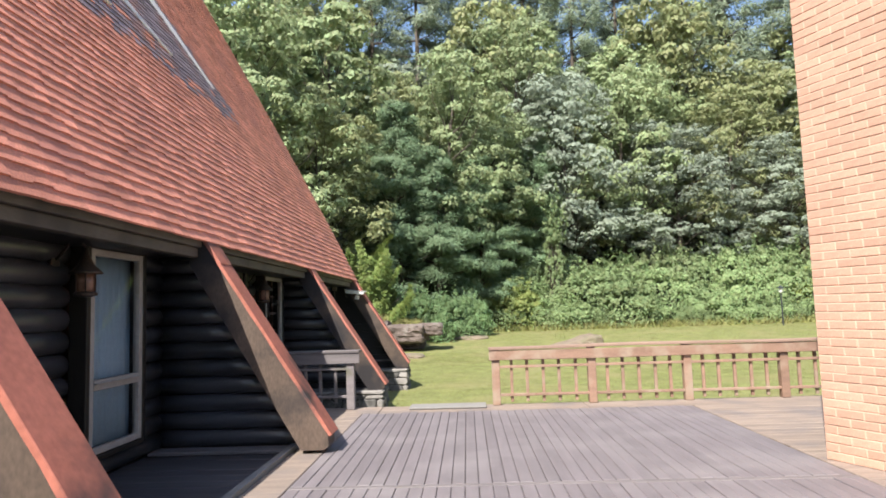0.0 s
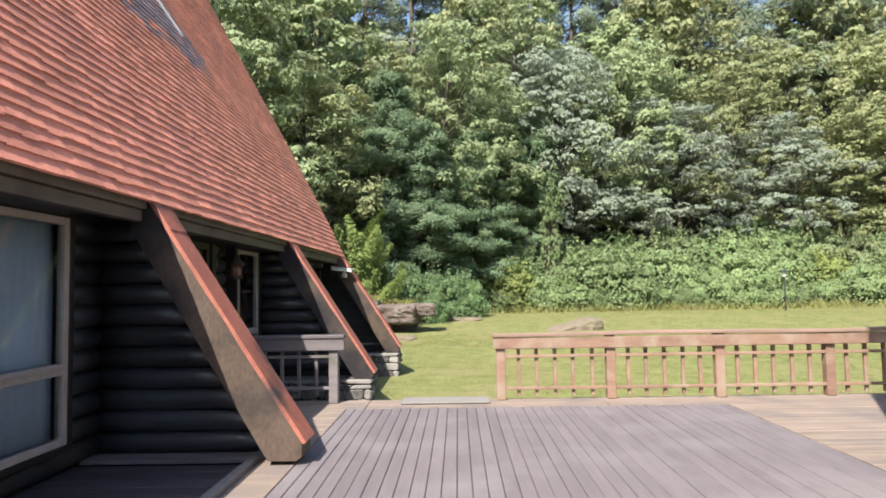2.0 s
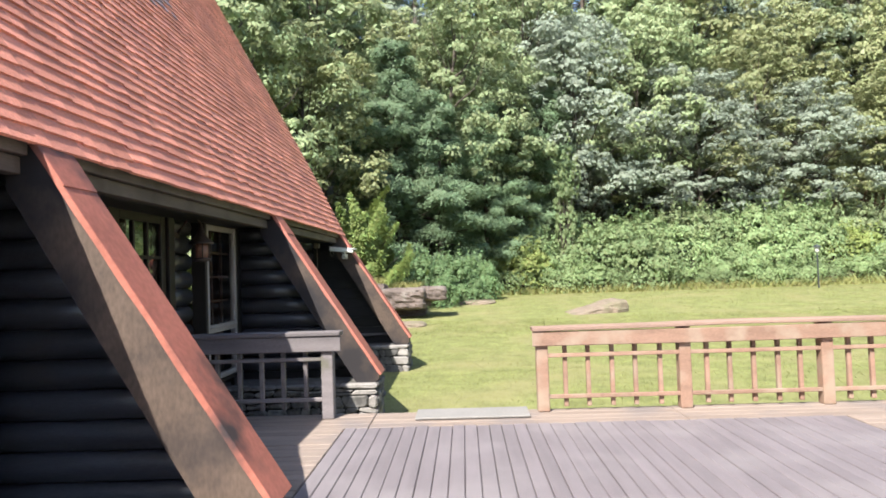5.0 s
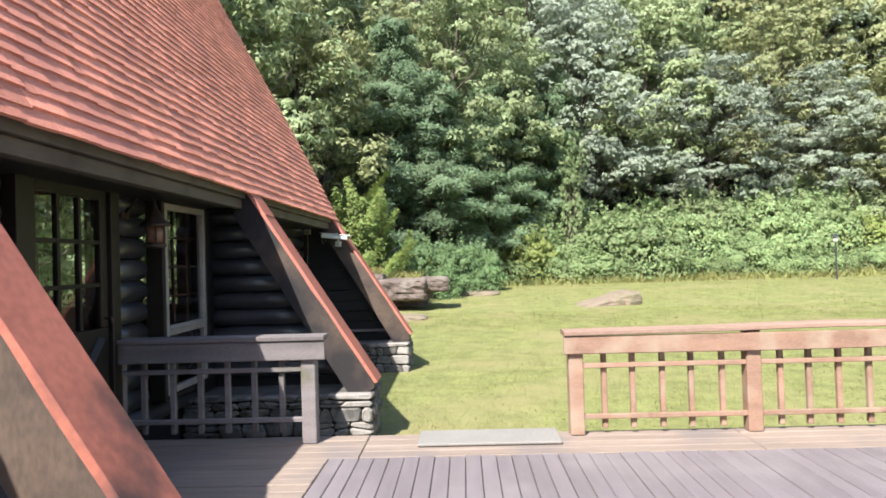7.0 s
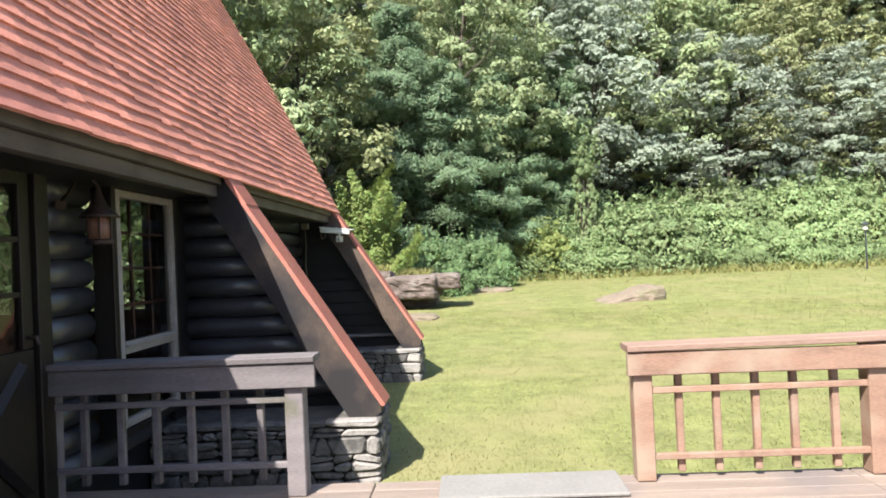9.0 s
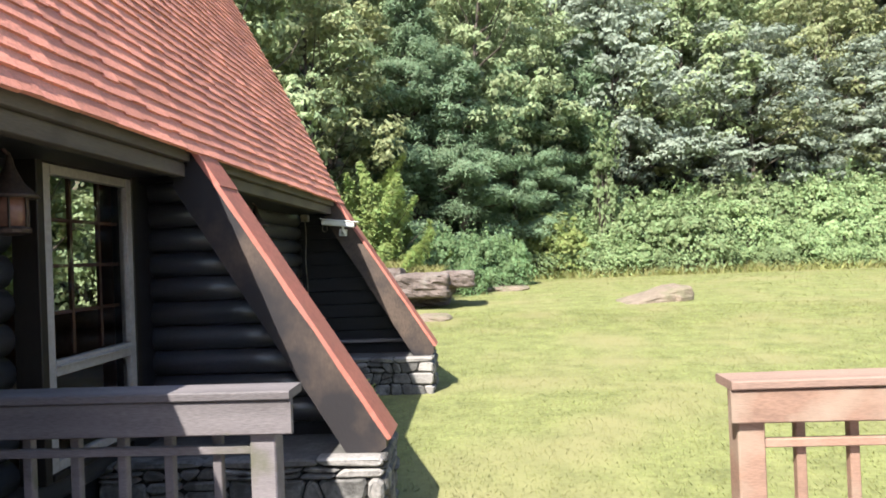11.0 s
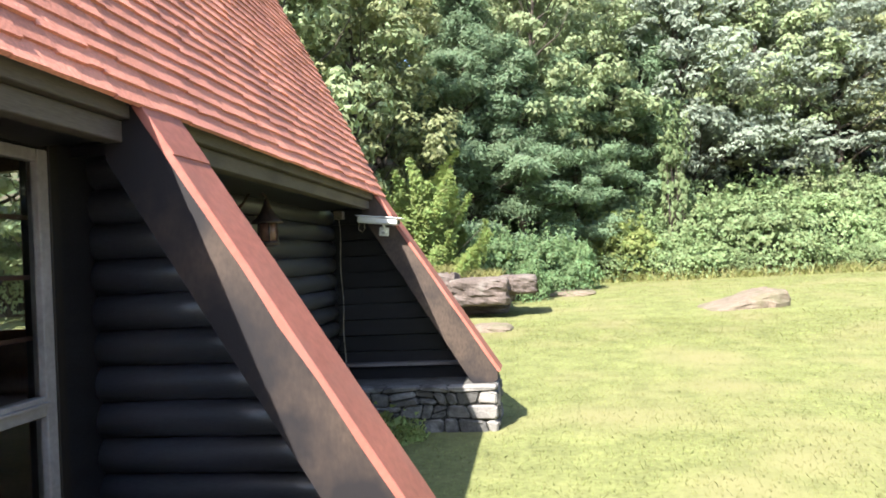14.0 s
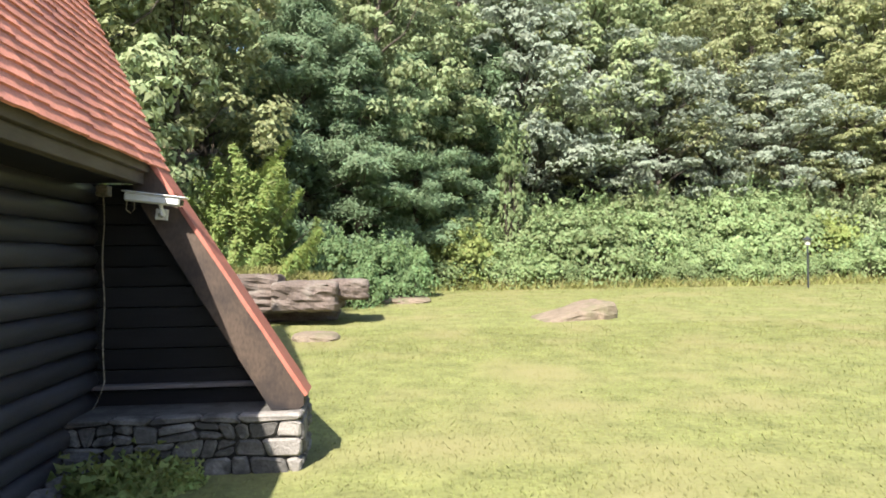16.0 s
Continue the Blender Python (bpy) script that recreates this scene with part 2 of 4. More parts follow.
# ---- mesh helpers ----
class Geo:
    """Vertices and faces gathered into one mesh."""

    def __init__(self):
        self.v, self.f = [], []

    def add(self, verts, faces):
        k = len(self.v)
        self.v.extend(tuple(p) for p in verts)
        self.f.extend(tuple(k + i for i in q) for q in faces)
        return self

    def box(self, x0, x1, y0, y1, z0, z1):
        v = [(x, y, z) for z in (z0, z1) for x, y in ((x0, y0), (x1, y0), (x1, y1), (x0, y1))]
        return self.add(v, [(3, 2, 1, 0), (4, 5, 6, 7), (0, 1, 5, 4), (1, 2, 6, 5), (2, 3, 7, 6), (3, 0, 4, 7)])

    def soft_box(self, x0, x1, y0, y1, z0, z1, c=0.004, jitter=0.0, rng=None):
        """A box with bevelled edges, its corners a little off where jitter is given."""
        lo, hi = Vector((x0, y0, z0)), Vector((x1, y1, z1))
        v, ids = [], {}
        for sx in (0, 1):
            for sy in (0, 1):
                for sz in (0, 1):
                    s = (sx, sy, sz)
                    p = Vector([hi[i] if s[i] else lo[i] for i in range(3)])
                    if jitter:
                        p += Vector([rng.uniform(-jitter, jitter) for _ in range(3)])
                    inn = [(-c if s[i] else c) for i in range(3)]
                    for ax in range(3):
                        q = p.copy()
                        for i in range(3):
                            if i != ax:
                                q[i] += inn[i]
                        ids[s, ax] = len(v)
                        v.append(q)
        f = []
        for ax in range(3):
            a, b = [i for i in range(3) if i != ax]
            for side in (0, 1):
                ring = []
                for ia, ib in ((0, 0), (1, 0), (1, 1), (0, 1)):
                    s = [0, 0, 0]
                    s[ax], s[a], s[b] = side, ia, ib
                    ring.append(ids[tuple(s), ax])
                if (side == 1) == (ax == 1):
                    ring.reverse()
                f.append(ring)
            for ia in (0, 1):
                for ib in (0, 1):
                    s0, s1 = [0, 0, 0], [0, 0, 0]
                    s0[ax], s1[ax] = 0, 1
                    s0[a] = s1[a] = ia
                    s0[b] = s1[b] = ib
                    s0, s1 = tuple(s0), tuple(s1)
                    f.append([ids[s0, a], ids[s1, a], ids[s1, b], ids[s0, b]])
        for s in {k[0] for k in ids}:
            f.append([ids[s, 0], ids[s, 1], ids[s, 2]])
        return self.add(v, f)

    def prism(self, poly, y0, y1):
        """An outline in x and z, drawn out along y."""
        n = len(poly)
        v = [(x, y0, z) for x, z in poly] + [(x, y1, z) for x, z in poly]
        f = [tuple(range(n)), tuple(range(2 * n - 1, n - 1, -1))]
        f += [((i + 1) % n, i, n + i, n + (i + 1) % n) for i in range(n)]
        return self.add(v, f)

    def tube(self, points, radii, n=8, close=True):
        pts = [Vector(p) for p in points]
        rings = []
        for i, p in enumerate(pts):
            d = (pts[min(i + 1, len(pts) - 1)] - pts[max(i - 1, 0)]).normalized()
            a = d.cross(Vector((0, 0, 1)) if abs(d.z) < 0.9 else Vector((1, 0, 0))).normalized()
            b = d.cross(a)
            rings.append([p + (a * math.cos(2 * math.pi * k / n) + b * math.sin(2 * math.pi * k / n)) * radii[i] for k in range(n)])
        v = [q for r in rings for q in r]
        f = [(i * n + k, i * n + (k + 1) % n, (i + 1) * n + (k + 1) % n, (i + 1) * n + k) for i in range(len(pts) - 1) for k in range(n)]
        if close:
            f += [tuple(range(n - 1, -1, -1)), tuple(range((len(pts) - 1) * n, len(pts) * n))]
        return self.add(v, f)

    def turned(self, profile, at=(0, 0, 0), n=14):
        """A profile of radius and height, turned round the upright."""
        return self.tube_rings([[(at[0] + r * math.cos(2 * math.pi * k / n), at[1] + r * math.sin(2 * math.pi * k / n), at[2] + z) for k in range(n)] for r, z in profile])

    def tube_rings(self, rings):
        n = len(rings[0])
        f = [(i * n + k, i * n + (k + 1) % n, (i + 1) * n + (k + 1) % n, (i + 1) * n + k) for i in range(len(rings) - 1) for k in range(n)]
        f += [tuple(range(n - 1, -1, -1)), tuple(range((len(rings) - 1) * n, len(rings) * n))]
        return self.add([p for r in rings for p in r], f)

    def mesh(self, name, material, smooth=False):
        me = bpy.data.meshes.new(name)
        me.from_pydata(self.v, [], self.f)
        bm = bmesh.new()
        bm.from_mesh(me)
        if len(self.f) < 3000:
            bmesh.ops.recalc_face_normals(bm, faces=bm.faces)
        bm.to_mesh(me)
        bm.free()
        me.materials.append(material)
        if smooth:
            me.polygons.foreach_set("use_smooth", [True] * len(me.polygons))
        return me


def part(name, geo, material, parent, label="", smooth=False, kind=""):
    ob = new(name, geo.mesh(name, material, smooth) if isinstance(geo, Geo) else geo)
    ob.parent = parent
    return tagged(ob, label, kind=kind)


def thing(name, label, category, group="", kind=""):
    return tagged(new(name), label, category, group, kind)


R = random.Random(7)


# ---- lie of the land ----
def smooth_step(a, b, x):
    t = min(1.0, max(0.0, (x - a) / (b - a)))
    return t * t * (3 - 2 * t)


def bank_line(x):
    """How far off the wooded bank begins."""
    return 35.5 - 7.0 * smooth_step(1.0, -6.0, x) - 6.0 * smooth_step(24, 50, x)


def ground_z(x, y):
    z = -0.42 + 0.55 * smooth_step(15.0, 36.0, y)
    d = y - bank_line(x)
    if d > 0:
        z += 2.3 * smooth_step(0, 5.5, d) + max(0.0, d - 4.5) * 0.36 * smooth_step(130, 60, d)
    return z + 0.03 * noise.noise((x * 0.35, y * 0.35, 0)) + (0.25 * noise.noise((x * 0.2, y * 0.2, 3)) if d > 0 else 0)


xs = sorted({round(v, 2) for v in list(np.arange(-10, 24, 0.75)) + list(np.arange(-60, 75, 5)) + list(np.arange(-700, 701, 70))})
ys = sorted({round(v, 2) for v in list(np.arange(9.7, 48, 0.75)) + list(np.arange(-30, 100, 5)) + list(np.arange(-700, 701, 70))})
land, far = Geo(), len(xs)
land.v = [(x, y, ground_z(x, y) if y > 9 else -0.42) for y in ys for x in xs]
land.f = [(j * far + i, j * far + i + 1, (j + 1) * far + i + 1, (j + 1) * far + i) for j in range(len(ys) - 1) for i in range(far - 1)]
me = bpy.data.meshes.new("ground")
me.from_pydata(land.v, [], land.f)
me.materials.append(LAWN)
me.materials.append(LITTER)
for p in me.polygons:
    p.use_smooth = True
    p.material_index = 1 if p.center.y > bank_line(p.center.x) + 0.5 and abs(p.center.x) < 300 else 0
tagged(new("ground", me), "sunlit mown lawn rising to a wooded bank", "lawn", kind="structure")

# ---- deck ----
deck = thing("deck", "timber deck with greyed purple boards and bleached edge boards", "deck", kind="structure")
part("joist_bed", Geo().box(-2.95, 9.0, -3.0, 9.58, -0.45, -0.05), BOARD_DARK, deck)


def plank(x0, x1, y0, y1, material, z=0.0, thick=0.035):
    dz = R.uniform(-0.003, 0.003)
    part("plank", Geo().soft_box(x0, x1, y0, y1, z - thick + dz, z + dz, 0.005), material, deck)


N_BOARDS = 41
for i in range(N_BOARDS):
    w = 4.32 / N_BOARDS
    x = -1.10 + i * w
    for y0, y1 in ((-3.0, 5.29), (5.37, 9.02 + R.uniform(-0.012, 0.012))):
        plank(x + 0.0022, x + w - 0.0022, y0, y1, PURPLE)
plank(-1.10, 3.22, 5.295, 5.365, GREYWOOD)
for k in range(4):
    y = 9.03 + k * 0.147
    for x0, x1 in ((-2.9, -0.9), (-0.893, 1.9), (1.907, 5.2), (5.207, 9.0)):
        plank(x0, x1, y + 0.004, y + 0.143, BEIGE)
for k in range(18):
    y = 7.02 + k * 0.112
    if y < 8.95:
        plank(-2.9, -1.108, y + 0.003, y + 0.108, BEIGE)
for k in range(82):
    y = -2.95 + k * 0.146
    if y < 8.95:
        plank(3.23, 6.1 if k % 2 else 5.4, y + 0.003, y + 0.142, BEIGE)
        plank(6.105 if k % 2 else 5.405, 9.0, y + 0.003, y + 0.142, BEIGE)
plank(-1.42, -1.108, -3.0, 2.9, BEIGE)
plank(-1.42, -1.108, 2.905, 7.0, BEIGE)
plank(-1.50, -1.43, -3.0, 6.95, SLAB, 0.035, 0.07)
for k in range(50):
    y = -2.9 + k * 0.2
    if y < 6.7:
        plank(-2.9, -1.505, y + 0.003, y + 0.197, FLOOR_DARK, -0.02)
plank(-2.9, -1.505, 6.76, 6.98, GREYWOOD, 0.01)
part("rim_board", Geo().soft_box(-2.95, 9.0, 9.585, 9.625, -0.42, -0.045, 0.005), GREYWOOD, deck)
step = thing("step_slab", "pale grey slab lying at the edge of the deck", "step")
part("slab", Geo().soft_box(-0.50, 0.55, 9.24, 9.62, 0.004, 0.026, 0.006), SLAB, step)


# ---- railings ----
def railing(name, label, posts, x0, x1, y, wood, capwood, top, rails, n_bars, sag):
    rail = thing(name, label, "railing")
    for x in posts:
        part("post", Geo().soft_box(x - 0.055, x + 0.055, y - 0.05, y + 0.06, 0, top - 0.04, 0.006), wood, rail)
    for a, b in zip(posts[:-1], posts[1:]):
        for k in range(n_bars):
            x = a + (b - a) * (k + 1) / (n_bars + 1) + R.uniform(-0.008, 0.008)
            part("baluster", Geo().soft_box(x - 0.02, x + 0.02, y + 0.0, y + 0.04, rails[0] - 0.10, top - 0.15, 0.004), wood, rail)
        for z in rails:
            part("cross_rail", Geo().soft_box(a + 0.05, b - 0.05, y - 0.035, y - 0.002, z - 0.018, z + 0.018, 0.004), wood, rail)
    cap, face = Geo(), Geo()
    n = max(2, int((x1 - x0) / 0.4))
    for g, (za, zb), (ya, yb) in ((cap, (top - 0.038, top), (y - 0.10, y + 0.09)), (face, (top - 0.185, top - (0.05 if sag > 0.02 else 0.039)), (y - 0.085, y - 0.052))):
        rings = []
        for i in range(n + 1):
            x = x0 + (x1 - x0) * i / n
            dz = sag * noise.noise((x * 0.7, y, 5.0)) if g is cap else sag * 0.6 * noise.noise((x * 0.5, y, 9.0))
            dy = 0.012 * noise.noise((x * 0.9, y, 2.0))
            c = 0.006
            rings.append([(x, ya + dy + c, za + dz), (x, yb + dy - c, za + dz), (x, yb + dy, za + dz + c), (x, yb + dy, zb + dz - c),
                          (x, yb + dy - c, zb + dz), (x, ya + dy + c, zb + dz), (x, ya + dy, zb + dz - c), (x, ya + dy, za + dz + c)])
        g.tube_rings(rings)
    part("handrail", cap, capwood, rail, "worn flat handrail")
    part("fascia_rail", face, wood, rail)
    return rail


railing("deck_railing", "faded red wooden railing along the deck edge", [0.70, 2.03, 3.34, 4.65, 5.97, 7.30, 8.62], 0.61, 8.7, 9.52, REDWOOD, CAPWOOD, 0.80, (0.135, 0.52), 5, 0.03)
railing("porch_railing", "weathered grey wooden railing beside the cabin door", [-2.82, -1.325], -2.89, -1.19, 9.45, GREYWOOD, GREYWOOD, 0.82, (0.18, 0.56), 6, 0.01)

# ---- cabin ----
SLOPE, EAVE_X, EAVE_Z, RIDGE_X = 1.85, -2.25, 2.10, -7.0
BRACES = (2.80, 6.57, 10.95, 15.23)
RIDGE_Z = EAVE_Z + SLOPE * (EAVE_X - RIDGE_X)
house = thing("cabin", "A-frame log cabin with a steep red shingle roof", "house")


def verge_y(z):
    return 15.55 + 0.85 * (1 - math.exp(-max(0.0, z - 2.1) / 1.5))


def roof_x(z):
    return EAVE_X - (z - EAVE_Z) / SLOPE


LEN = math.hypot(1, SLOPE)
UP = Vector((-1 / LEN, 0, SLOPE / LEN))
OUT = Vector((SLOPE / LEN, 0, 1 / LEN))

# roof boarding under the shingles, both slopes
for name, flip in (("roof", False), ("far_roof", True)):
    g, rings = Geo(), []
    for k in range(13):
        z = EAVE_Z + 0.005 + (RIDGE_Z - EAVE_Z) * (k / 12) ** 1.5
        x = roof_x(z) - 0.012
        xi = x - 0.16
        ring = [(x, -3.2, z), (x, verge_y(z), z), (xi, verge_y(z), z), (xi, -3.2, z)]
        rings.append([(2 * RIDGE_X - px, py, pz) for px, py, pz in ring] if flip else ring)
    g.tube_rings(rings)
    ob = part(name, g, SHINGLE, house, "steep red shingle roof")
    if not flip:
        roof = ob

# fascia boards and soffit between the braces
stops = [-3.2] + [v for b in BRACES for v in (b, b + 0.30)] + [15.55]
for a, b in zip(stops[::2], stops[1::2]):
    if b - a > 0.05:
        part("fascia_board", Geo().soft_box(-2.36, -2.275, a + 0.002, b - 0.002, 2.025, 2.10, 0.004), FASCIA, house)
        part("fascia_board", Geo().soft_box(-2.40, -2.315, a + 0.002, b - 0.002, 1.928, 2.02, 0.004), FASCIA, house)
        # soffit board, its eave shade partly held in the dark base colour
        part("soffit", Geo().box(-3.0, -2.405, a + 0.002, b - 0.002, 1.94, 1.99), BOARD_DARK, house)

# slanted braces with metal caps
PITCH = 1.56


def brace(y, foot_z, dirty):
    fx = -2.24 + (2.09 - 0.20) / PITCH
    br = part("brace", Geo().prism([(-2.24, 2.085), (fx - 0.015, 0.20), (fx - 0.015, foot_z + 0.03), (fx - 0.06, foot_z), (-1.31, foot_z), (-2.40, 1.86), (-2.40, 2.085)], y, y + 0.30), TIMBER, house,
              "weathered timber brace with a red metal cap")
    cap = Geo()
    n, t = 14, 0.008
    nx, nz = PITCH / math.hypot(1, PITCH), 1 / math.hypot(1, PITCH)
    for lo, hi, lift in ((0.0, 0.125, 0.010), (0.125, 1.0, 0.004)):
        rings = []
        for i in range(n + 1):
            s = lo + (hi - lo) * i / n
            x, z = -2.245 + s * (fx + 2.245 + 0.012), 2.09 - s * (fx + 2.245 + 0.012) * PITCH
            w = 0.006 * noise.noise((s * 9, y, 0.3))
            o = lift + t
            a, b = y - 0.012 + w, y + 0.312 + w
            d = 0.020 + 0.009 * noise.noise((s * 7, y, 4.0))
            p = lambda yy, dd: (x + nx * dd, yy, z + nz * dd)
            rings.append([p(a, -d), p(a, o - 0.004), p(a + 0.006, o), p(b - 0.006, o), p(b, o - 0.004), p(b, -d), p(b - t, -d), p(b - t, lift), p(a + t, lift), p(a + t, -d)])
        cap.tube_rings(rings)
    part("metal_cap", cap, CAP_DIRTY if dirty else CAP, br, "stained red metal cap" if dirty else "faded red metal cap")


for y, foot, dirty in zip(BRACES, (0.035, 0.035, 0.085, 0.055), (True, True, False, False)):
    brace(y, foot, dirty)

# log walls
PITCH_LOG = 0.18


def log(parent, p0, p1, r=0.094):
    n = max(3, int((Vector(p1) - Vector(p0)).length / 0.35) + 1)
    pts = [Vector(p0).lerp(Vector(p1), i / (n - 1)) for i in range(n)]
    s = R.uniform(0, 50)
    part("log", Geo().tube(pts, [r * (1 + 0.05 * noise.noise((i * 0.6, s, 0))) for i in range(n)], 14), LOG, parent, smooth=True)


WALL_X = -2.90
core = Geo()
for y0, y1, z0, z1 in ((-3.0, 5.30, -0.45, 2.6), (6.37, 8.22, -0.45, 2.6), (11.45, 15.75, -0.45, 2.6), (5.30, 6.37, -0.45, 0.22), (9.45, 11.45, -0.45, 0.22), (5.30, 6.37, 1.95, 2.6), (8.22, 11.45, 2.0, 2.6)):
    core.box(-3.05, -2.93, y0, y1, z0, z1)
side_wall = part("log_wall", core, BOARD_DARK, house, "dark stained log wall")
part("wall_board", Geo().soft_box(-2.83, -2.79, 11.07, 11.42, 0.0, 2.0, 0.004), BOARD_DARK, side_wall)
for k in range(-2, 12):
    z = 0.09 + k * PITCH_LOG
    spans = [(11.45, 15.75)]
    if z > 0:
        low, high = z < 0.22, z > 1.93
        spans += [(-3.0, 6.95)] if low or high else [(-3.0, 5.32), (6.34, 6.95)]
        spans += [(7.05, 8.24), (9.43, 11.4)] if low else [(7.05, 11.4)] if z > 2.0 else [(7.05, 8.24), (9.43, 10.02)]
    for a, b in spans:
        log(side_wall, (WALL_X - 0.03, a, z), (WALL_X - 0.03, b, z))
for w, y in enumerate(BRACES):
    flat = w == 3
    wing = part("wing_wall", Geo().prism([(-2.95, 0.0), (-1.22, 0.0), (-2.32, 1.80), (-2.39, 1.985), (-2.95, 1.985)], y + 0.50, y + 0.62), BOARD_DARK, house, "triangular dark log wing wall under a brace")
    for k in range(11):
        z = 0.09 + k * PITCH_LOG
        x1 = -2.24 + (2.09 - z) / PITCH - 0.33
        if flat:
            lo, hi, dy = z - 0.084, z + 0.084, R.uniform(0, 0.006)
            under = [-1.32 - (q - 0.055) * 0.604 for q in (lo, hi)]
            part("wall_board", Geo().prism([(-2.93, lo), (under[0], lo), (under[1], hi), (-2.93, hi)], y + 0.42 - dy, y + 0.47), BOARD_DARK, wing)
        elif z > 0.1 or w < 2:
            log(wing, (-2.95, y + 0.50, z), (x1, y + 0.50, z))
part("ledge_board", Geo().soft_box(-2.9, -1.45, 15.55, 15.655, 0.20, 0.235, 0.004), GREYWOOD, house)

# gable ends and the room inside
G0, G1, GB, GT = -8.35, -4.75, 0.76, 2.70
g = Geo().prism([(-3.02, GT), (-3.3, GT), (RIDGE_X, RIDGE_Z - 0.35), (-10.7, GT), (-10.98, GT)], 15.62, 15.75)
g.box(-10.98, -3.02, 15.62, 15.75, -0.45, GB).box(G1, -3.02, 15.62, 15.75, GB, GT).box(-10.98, G0, 15.62, 15.75, GB, GT)
gable = part("gable_wall", g, INTERIOR, house, "dark panelled gable wall with a row of windows")
part("gable_wall", Geo().prism([(-3.02, -0.45), (-3.02, 2.05), (-3.25, 2.6), (RIDGE_X, RIDGE_Z - 0.35), (-10.75, 2.6), (-10.98, 2.05), (-10.98, -0.45)], -3.05, -2.92), INTERIOR, house)
part("far_wall", Geo().box(-11.0, -10.86, -2.92, 15.62, -0.45, 2.5), INTERIOR, house)
part("room_floor", Geo().box(-10.86, -3.16, -2.92, 15.62, -0.1, -0.01), INTERIOR, house, "brown wooden floor")
part("loft_floor", Geo().box(-9.6, -4.0, -2.92, 12.6, 2.45, 2.6), INTERIOR, house)
part("room_panel", Geo().soft_box(-3.17, -3.07, 11.36, 11.48, -0.01, 2.45, 0.006), SASH, house, "red-brown panelled end of an inner wall")
for k in range(3):
    x = -8.29 + k * 1.74
    part("sash_post", Geo().soft_box(x - 0.1, x + 0.1, 15.65, 15.70, GB, GT, 0.004), SASH, gable)


def sheet(x, y0, y1, z0, z1):
    return Geo().add([(x, y0, z0), (x, y1, z0), (x, y1, z1), (x, y0, z1)], [(0, 1, 2, 3)])


def window(y0, y1, curtain):
    z0, zm, z1 = 0.29, 0.82, 1.89
    win = part("window", Geo().soft_box(-2.90, -2.70, y0 - 0.04, y1 + 0.04, z0 - 0.08, z0 - 0.045, 0.004), DARKPAINT, house, "tall window with a pale greyed frame")
    for ya, yb, za, zb in ((y0 - 0.10, y0 - 0.042, z0 - 0.08, 2.0), (y1 + 0.042, y1 + 0.10, z0 - 0.08, 2.0), (y0 - 0.04, y1 + 0.04, z1 + 0.045, 2.0)):
        part("casing_board", Geo().soft_box(-2.86, -2.71, ya, yb, za, zb, 0.004), DARKPAINT, win)
    f, w = Geo(), 0.042
    f.soft_box(-2.775, -2.715, y0 - 0.04, y0 + w - 0.02, z0 - 0.04, z1 + 0.04, 0.004).soft_box(-2.775, -2.715, y1 - w + 0.02, y1 + 0.04, z0 - 0.04, z1 + 0.04, 0.004)
    for z in (z0 - 0.04, z1 - 0.015):
        f.soft_box(-2.774, -2.718, y0 + w - 0.018, y1 - w + 0.018, z, z + 0.055, 0.004)
    part("window_frame", f, FRAMEPAINT, win)
    part("transom", Geo().soft_box(-2.774, -2.712, y0 + w - 0.018, y1 - w + 0.018, zm - 0.055, zm + 0.03, 0.004).soft_box(-2.775, -2.69, y0 + w - 0.018, y1 - w + 0.018, zm - 0.005, zm + 0.008, 0.002), FRAMEPAINT, win)
    for za, zb in ((z0 + 0.0, zm - 0.05), (zm + 0.02, z1)):
        ob = part("pane", sheet(-2.748, y0 + 0.01, y1 - 0.01, za, zb), PANE, win)
        ob.visible_shadow = False
    if not curtain:
        for y in (y0 + 0.34, y0 + 0.63):
            part("sash_bar", Geo().soft_box(-2.832, -2.808, y - 0.013, y + 0.013, zm + 0.03, z1, 0.003), SASH, win)
        for z in (1.10, 1.37, 1.635):
            part("sash_bar", Geo().soft_box(-2.828, -2.812, y0 - 0.03, y1 + 0.03, z - 0.011, z + 0.011, 0.003), SASH, win)
    if curtain:
        g, n = Geo(), 40
        top = [(-2.84 + 0.006 * math.sin(k * 1.3), y0 - 0.03 + (y1 - y0 + 0.06) * k / n) for k in range(n + 1)]
        for k in range(n):
            (xa, ya), (xb, yb) = top[k], top[k + 1]
            g.add([(xa, ya, 0.2), (xb, yb, 0.2), (xb, yb, 1.95), (xa, ya, 1.95), (xa - 0.004, ya, 0.2), (xb - 0.004, yb, 0.2), (xb - 0.004, yb, 1.95), (xa - 0.004, ya, 1.95)],
                  [(0, 1, 2, 3), (7, 6, 5, 4), (3, 2, 6, 7), (1, 0, 4, 5)])
        part("curtain", g, CURTAIN, win, "drawn pale blue curtain", smooth=True)


window(5.44, 6.23, True)
window(10.14, 10.96, False)

